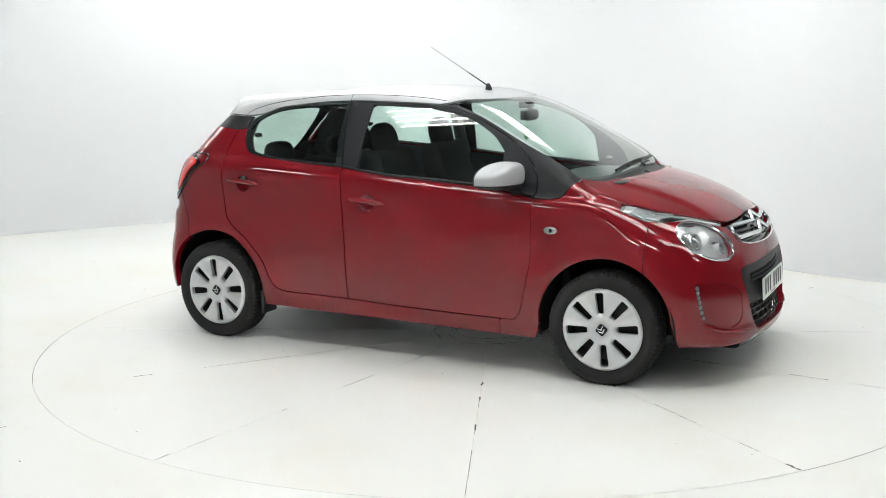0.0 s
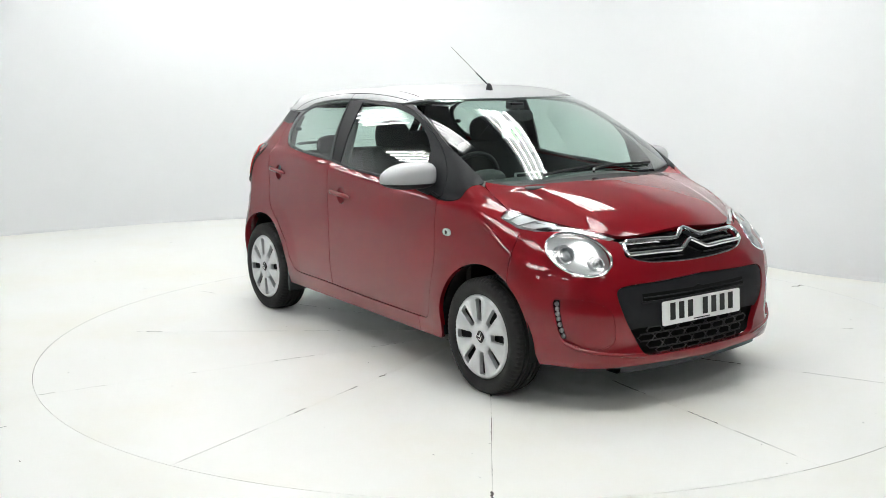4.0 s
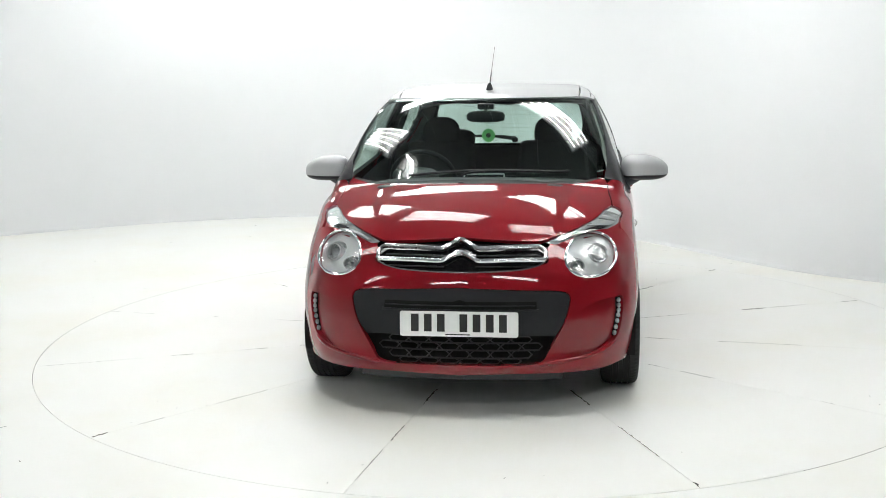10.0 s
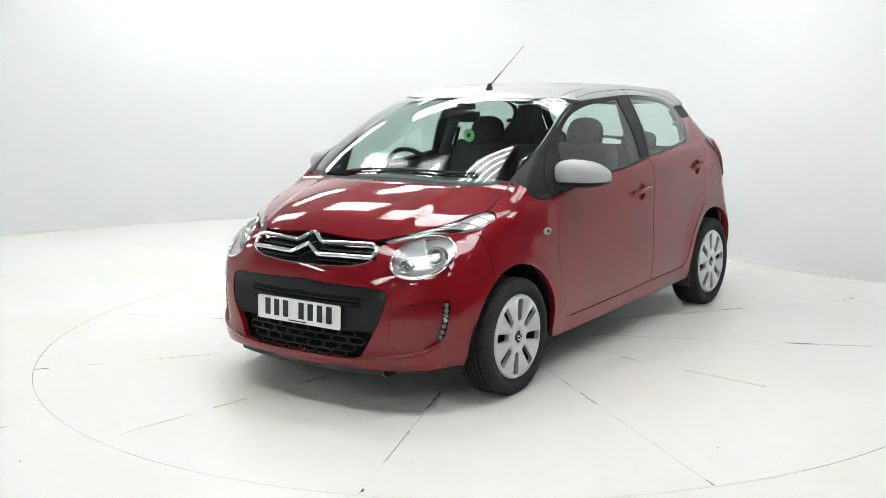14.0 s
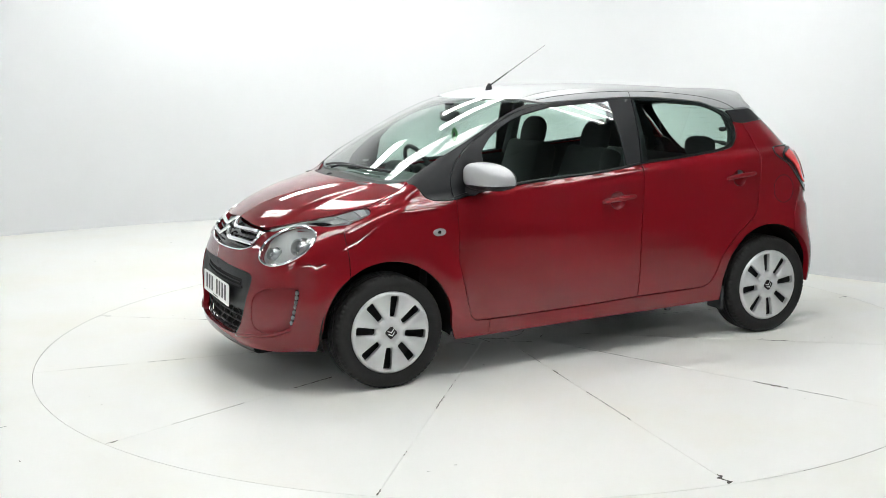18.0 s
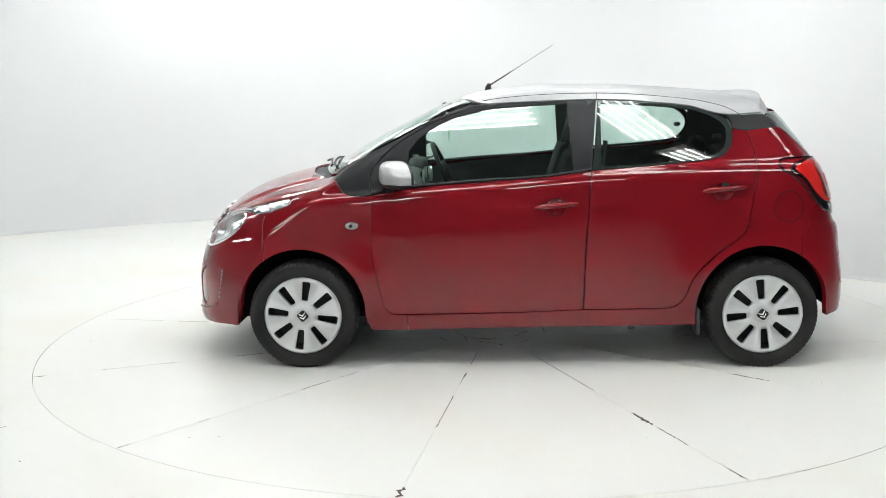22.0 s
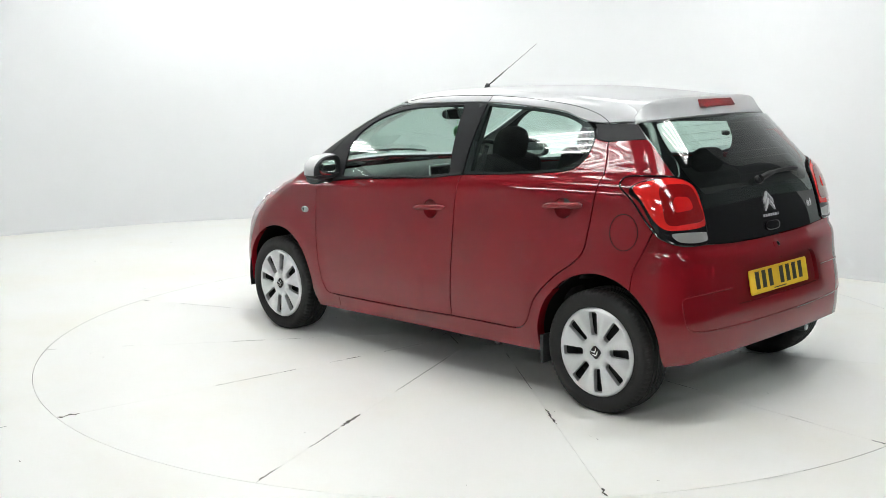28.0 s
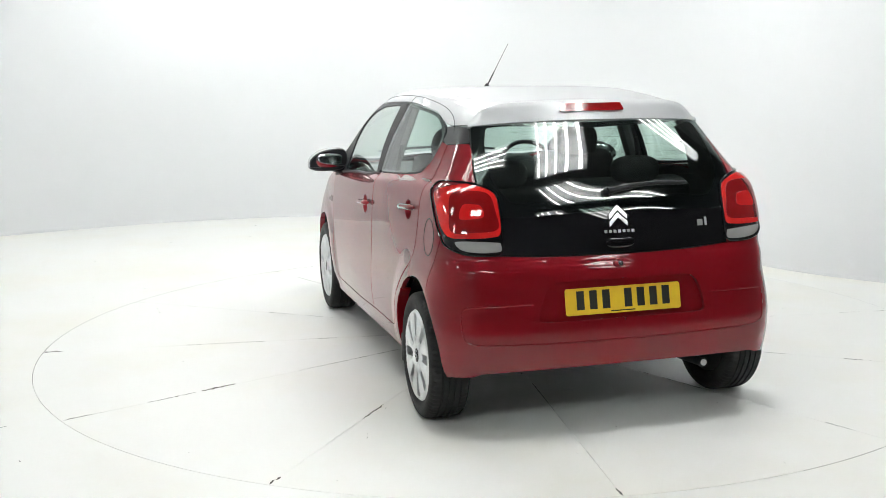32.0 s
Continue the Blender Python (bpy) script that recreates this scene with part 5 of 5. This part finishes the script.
for hx, yy in ((HUB_F, 0.712), (HUB_R, 0.700)):
    for s, spin in ((1, -4.6 if hx > 0 else 9.4), (-1, -8.4 if hx > 0 else -9.4)):
        wheel = part("wheel", lathe([(0.0, 0.030), (0.07, 0.032), (0.10, 0.015), (0.165, 0.012), (0.185, 0.045), (0.200, 0.072), (0.206, 0.072), (0.198, 0.03), (0.19, -0.07), (0.0, -0.075)], 48), STEEL, car, "road wheel with silver cover")
        wheel.matrix_basis = pose(hx, s * yy, 0.2753, 0, 0, 0 if s > 0 else 180)
        ty = new("tyre", tyre_me)
        ty.parent = wheel
        ty["label"] = "black rubber tyre"
        cv = new("wheel_cover", COVER_ME)
        cv.parent = wheel
        cv.matrix_basis = pose(0, 0.062, 0, 0, spin * s, 0)
        cv["label"] = "silver wheel cover with eight slots"
        bm = prism([(-.024, -.024), (.024, -.024), (.024, .024), (-.024, .024)], 0.006)
        bmesh.ops.bevel(bm, geom=[e for e in bm.edges if abs((e.verts[0].co - e.verts[1].co).z) > 0.004], offset=0.005, segments=3, affect="EDGES")
        bm.transform(pose(0, 0.079, 0, 0, 45 + spin * s, 0) @ pose(0, 0, 0, -90, 0, 0))
        part("centre_badge", bm, GLOSS_BLACK, wheel, "black centre badge", smooth=False)
        for dz in (-.012, .004):
            q = [(-.017, dz - .006), (0, dz + .007), (.017, dz - .006), (.017, dz), (0, dz + .014), (-.017, dz)]
            bm = prism(q, 0.002, pose(0, 0.0862, 0, 0, spin * s + 20, 0) @ pose(0, 0, 0, -90, 0, 0))
            part("badge_mark", bm, CHROME, wheel, smooth=False)

# wheel housings, sill underside, front lip and floor pan
for cx, cz, r in (ARF, ARR):
    for s in (1, -1):
        bm = bmesh.new()
        prev = None
        for a in np.linspace(-12, 192, 30):
            c, q = math.cos(radians(a)), math.sin(radians(a))
            row = [bm.verts.new((cx + (r + d) * c, s * y, max(0.29 if cx + r * c < -1.6 else 0.19, cz + (r + d) * q))) for y, d in ((.775 if cx > 0 else .745 if c > -0.6 else .705, .004), (.70, .02), (.50, .02))]
            if prev:
                for k in range(2):
                    bm.faces.new((prev[k], row[k], row[k + 1], prev[k + 1]))
            prev = row
        inner = [v for v in bm.verts if abs(abs(v.co.y) - .50) < 1e-4]
        bm.faces.new(inner)
        part("wheel_housing", bm, DARK, car)
part("underbody", box(-1.50, 1.45, -0.50, 0.50, 0.20, 0.30, 0.03), DARK, car)
# added near-black blocks that close off the view through the intake
part("intake_back_block", box(1.43, 1.49, -0.49, 0.49, 0.215, 0.60, 0.01), DARK, car)
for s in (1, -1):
    part("intake_side_block", box(1.30, 1.47, s * .51 - .10, s * .51 + .10, .22, .56, 0.02), DARK, car)
part("floor_pan", box(-1.04, 0.60, -0.755, 0.755, 0.215, 0.30, 0.02), DARK, car)
lip = skin_line([(1.56, .46, .19), (1.60, .33, .19), (1.63, 0, .19), (1.60, -.33, .19), (1.56, -.46, .19)], "front", -0.035, 0.04)
bm = bmesh.new()
prev = None
for p in lip:
    row = [bm.verts.new((p[0] + dx, p[1], z)) for dx, z in ((0.01, .20), (0.005, .174), (-0.015, .163), (-0.08, .163), (-0.09, .20))]
    if prev:
        for k in range(4):
            bm.faces.new((prev[k], row[k], row[k + 1], prev[k + 1]))
    prev = row
part("front_lip", bm, PLASTIC, car, "black plastic lip under the bumper")
for s in (1, -1):
    part("mud_flap", box(-1.075, -1.055, s * .715 - .06, s * .715 + .06, .165, .30, 0.006), PLASTIC, car)
part("jacking_lug", box(-.75, -.72, .70, .72, .185, .215, 0.004), PLASTIC, car)
part("rear_axle", tube([(HUB_R, -.62, .27), (HUB_R + .05, -.4, .25), (HUB_R + .05, .4, .25), (HUB_R, .62, .27)], 0.035, 10), DARK, car)
part("exhaust_tip", tube([(-1.745, -.42, .236), (-1.768, -.42, .236)], 0.014, 12), COVER, car, "short bright exhaust end")
part("exhaust", tube([(-1.2, -.35, .23), (-1.6, -.40, .23), (-1.76, -.42, .235)], 0.020, 12), STEEL, car)

# ---- inside of the car ----
panel("door_card", [(.70, .78, .90, 1), (.62, .8, .62, 1), (.52, .8, .30, 1), (-.95, .8, .30, 1), (-1.02, .8, .46), (-1.15, .8, .64), (-1.32, .8, .74), (-1.34, .8, .84), (-1.30, .72, 1.05, 1), (-1.10, .7, 1.06), (-.52, .73, 1.010), (.30, .75, .945)], "side", DASH, car, "dark door trim", off=-0.055, fold=0, gap=0, step=0.06)
panel("pillar_lining", [(-1.215, .62, 1.28, 1), (-1.215, .62, 1.15), (-1.15, .68, 1.05, 1), (-1.15, .7, .86, 1), (-1.60, .7, .86, 1), (-1.62, .6, .98, 1), (-1.56, .57, 1.06, 1), (-1.40, .52, 1.285, 1)], "side", DASH, car, off=-0.045, fold=0, gap=0, step=0.05)
panel("pillar_backing", [(-1.222, .62, 1.275, 1), (-1.222, .62, 1.15), (-1.17, .68, 1.05, 1), (-1.17, .7, .90, 1), (-1.55, .7, .90, 1), (-1.56, .57, 1.06, 1), (-1.42, .53, 1.275, 1)], "side", DASH, car, off=-0.012, fold=0, gap=0, step=0.05)
panel("headliner", [(.14, 0, 1.35, 1), (.06, .50, 1.33, 1), (-.8, .50, 1.36), (-1.35, .45, 1.33, 1), (-1.42, 0, 1.34, 1)], "top", HEADLINER, car, "grey roof lining", sym=True, off=-0.03, fold=0, gap=0, step=0.06)
panel("screen_pillar_lining", [(.085, .575, 1.335, 1), (-.005, .59, 1.333, 1), (.18, .60, 1.286), (.355, .63, 1.20), (.47, .655, 1.135), (.565, .70, 1.05), (.600, .735, .98), (.60, .77, .90, 1), (.742, .754, .919), (.778, .66, .950, 1), (.62, .630, 1.06), (.484, .622, 1.139), (.222, .580, 1.272)],
    up_view(35), HEADLINER, car, "grey lining of the windscreen pillar", off=-0.028, fold=0, gap=0, step=0.05)
for s in (1, -1):
    part("pillar_cover", tube([(-.49, s * .69, .98), (-.52, s * .56, 1.34)], .035, 8), DASH, car)
part("dashboard", cut(blob((.60, 0, .82), (.24, .70, .135), 4.0, 40, 20), (.84, 0, 0), (1, 0, 0)), DASH, car, "dark grey dashboard")
part("dial_pod", blob((.43, -.34, .945), (.06, .10, .055), 2.6), DASH, car)
part("rev_counter", blob((.41, -.46, .955), (.03, .035, .035), 2.2), DASH, car)
part("centre_screen", box(.37, .39, -.10, .10, .84, .95, 0.012), GLOSS_BLACK, car)
for z0, z1, y0, y1 in ((.955, .962, -.11, .11), (.828, .835, -.11, .11)):
    part("screen_trim", box(.362, .375, y0, y1, z0, z1, 0.002), COVER, car, "silver screen trim")
for y in (-.108, .108):
    part("screen_trim", box(.362, .375, y - .004, y + .004, .835, .955, 0.002), COVER, car, "silver screen trim")
for y in (.52, -.56):
    vent = part("air_vent", lathe([(.030, -.01), (.045, -.012), (.050, 0), (.045, .012), (.030, .01)], 28, "x", True), COVER, car, "round silver air vent")
    vent.matrix_basis = pose(.372, y, .875)
part("bulkhead", box(.72, .76, -.70, .70, .25, .90), DARK, car)
sw = lathe([(.178 + .013 * math.cos(t), .013 * math.sin(t)) for t in np.linspace(0, 2 * math.pi, 10, endpoint=False)], 48, "x", True)
steer = part("steering_wheel", sw, BLACK_TRIM, car, "black steering wheel")
steer.matrix_basis = pose(.27, -.345, .915, 0, 24, 0)
part("wheel_boss", blob((0, 0, 0), (.03, .075, .06), 2.6), PLASTIC, steer)
for a in (15, 165, 270):
    part("spoke", tube([(0, .05 * math.cos(radians(a)), .05 * math.sin(radians(a))), (0, .172 * math.cos(radians(a)), .172 * math.sin(radians(a)))], .014, 8), PLASTIC, steer)


def seat(x, y, front=True):
    st = part("seat_cushion", box(x - .26, x + .26, y - .25, y + .25, .42, .60, 0.06, 3), FABRIC, car, "dark grey fabric seat")
    bm = box(-.07, .07, -.25, .25, 0, .54, 0.055, 3)
    for v in bm.verts:
        if v.co.z > .3:
            v.co.y *= 0.82
    bk = part("backrest", bm, FABRIC, st)
    bk.matrix_basis = pose(x - .27, y, .56, 0, -17, 0)
    hd = part("headrest", blob((0, 0, 0), (.05, .115, .105), 2.6), FABRIC, st)
    hd.matrix_basis = pose(x - .27 - .160, y, 1.125, 0, -14, 0)


seat(-.06, .345)
seat(-.06, -.345)
bench = part("rear_bench", box(-1.10, -.62, -.62, .62, .42, .58, 0.06, 3), FABRIC, car, "dark rear bench seat")
bm = box(-.08, .08, -.62, .62, 0, .46, 0.06, 3)
bk = part("bench_back", bm, FABRIC, bench)
bk.matrix_basis = pose(-1.10, 0, .55, 0, -14, 0)
for y in (.33, -.33):
    part("rear_headrest", blob((-1.235, y, 1.045), (.045, .12, .065), 2.8), FABRIC, bench)
part("parcel_shelf", box(-1.64, -1.24, -.56, .56, .89, .91, 0.01), DARK, car)
for s in (1, -1):
    part("window_catch", blob((-1.165, s * .615, 1.165), (.022, .02, .014), 2.4, 14, 8), BLACK_TRIM, car)
    part("grab_strap", tube([(-.60, s * .64, 1.15), (-.58, s * .665, 1.02), (-.57, s * .68, .88)], .012, 8), FABRIC, car)
rvm = part("rear_view_mirror", blob((.255, .0, 1.262), (.018, .105, .032), 3.2), BLACK_TRIM, car, "black rear view mirror")
part("mirror_stalk", tube([(.262, 0, 1.285), (.225, 0, 1.325)], .011, 8), BLACK_TRIM, rvm)
part("mirror_face", box(.2345, .2365, -.095, .095, 1.236, 1.288, 0.0), MIRROR, rvm)
part("sensor_box", box(.20, .26, -.045, .045, 1.300, 1.335, 0.01), BLACK_TRIM, car)
disc_t = part("air_freshener", lathe([(0.012, -.002), (.036, -.002), (.036, .002), (.012, .002)], 32, "x", True), GREEN, car, "green hanging card disc")
disc_t.matrix_basis = pose(.225, .012, 1.158)
part("disc_centre", lathe([(0.0, -.003), (.013, -.003), (.013, .003), (0.0, .003)], 24, "x"), INK, disc_t)
part("string", tube([(.0, 0, .036), (.02, -.01, .075)], .0012, 4), GREEN, disc_t)


def motions():
    rows = [(t, pose(0, 0, 0, 0, 0, a)) for t, a in TURN]
    walk(table, rows)
    walk(car, [(t, m @ Matrix.Translation((0, 0.008, 0))) for t, m in rows])


motions()
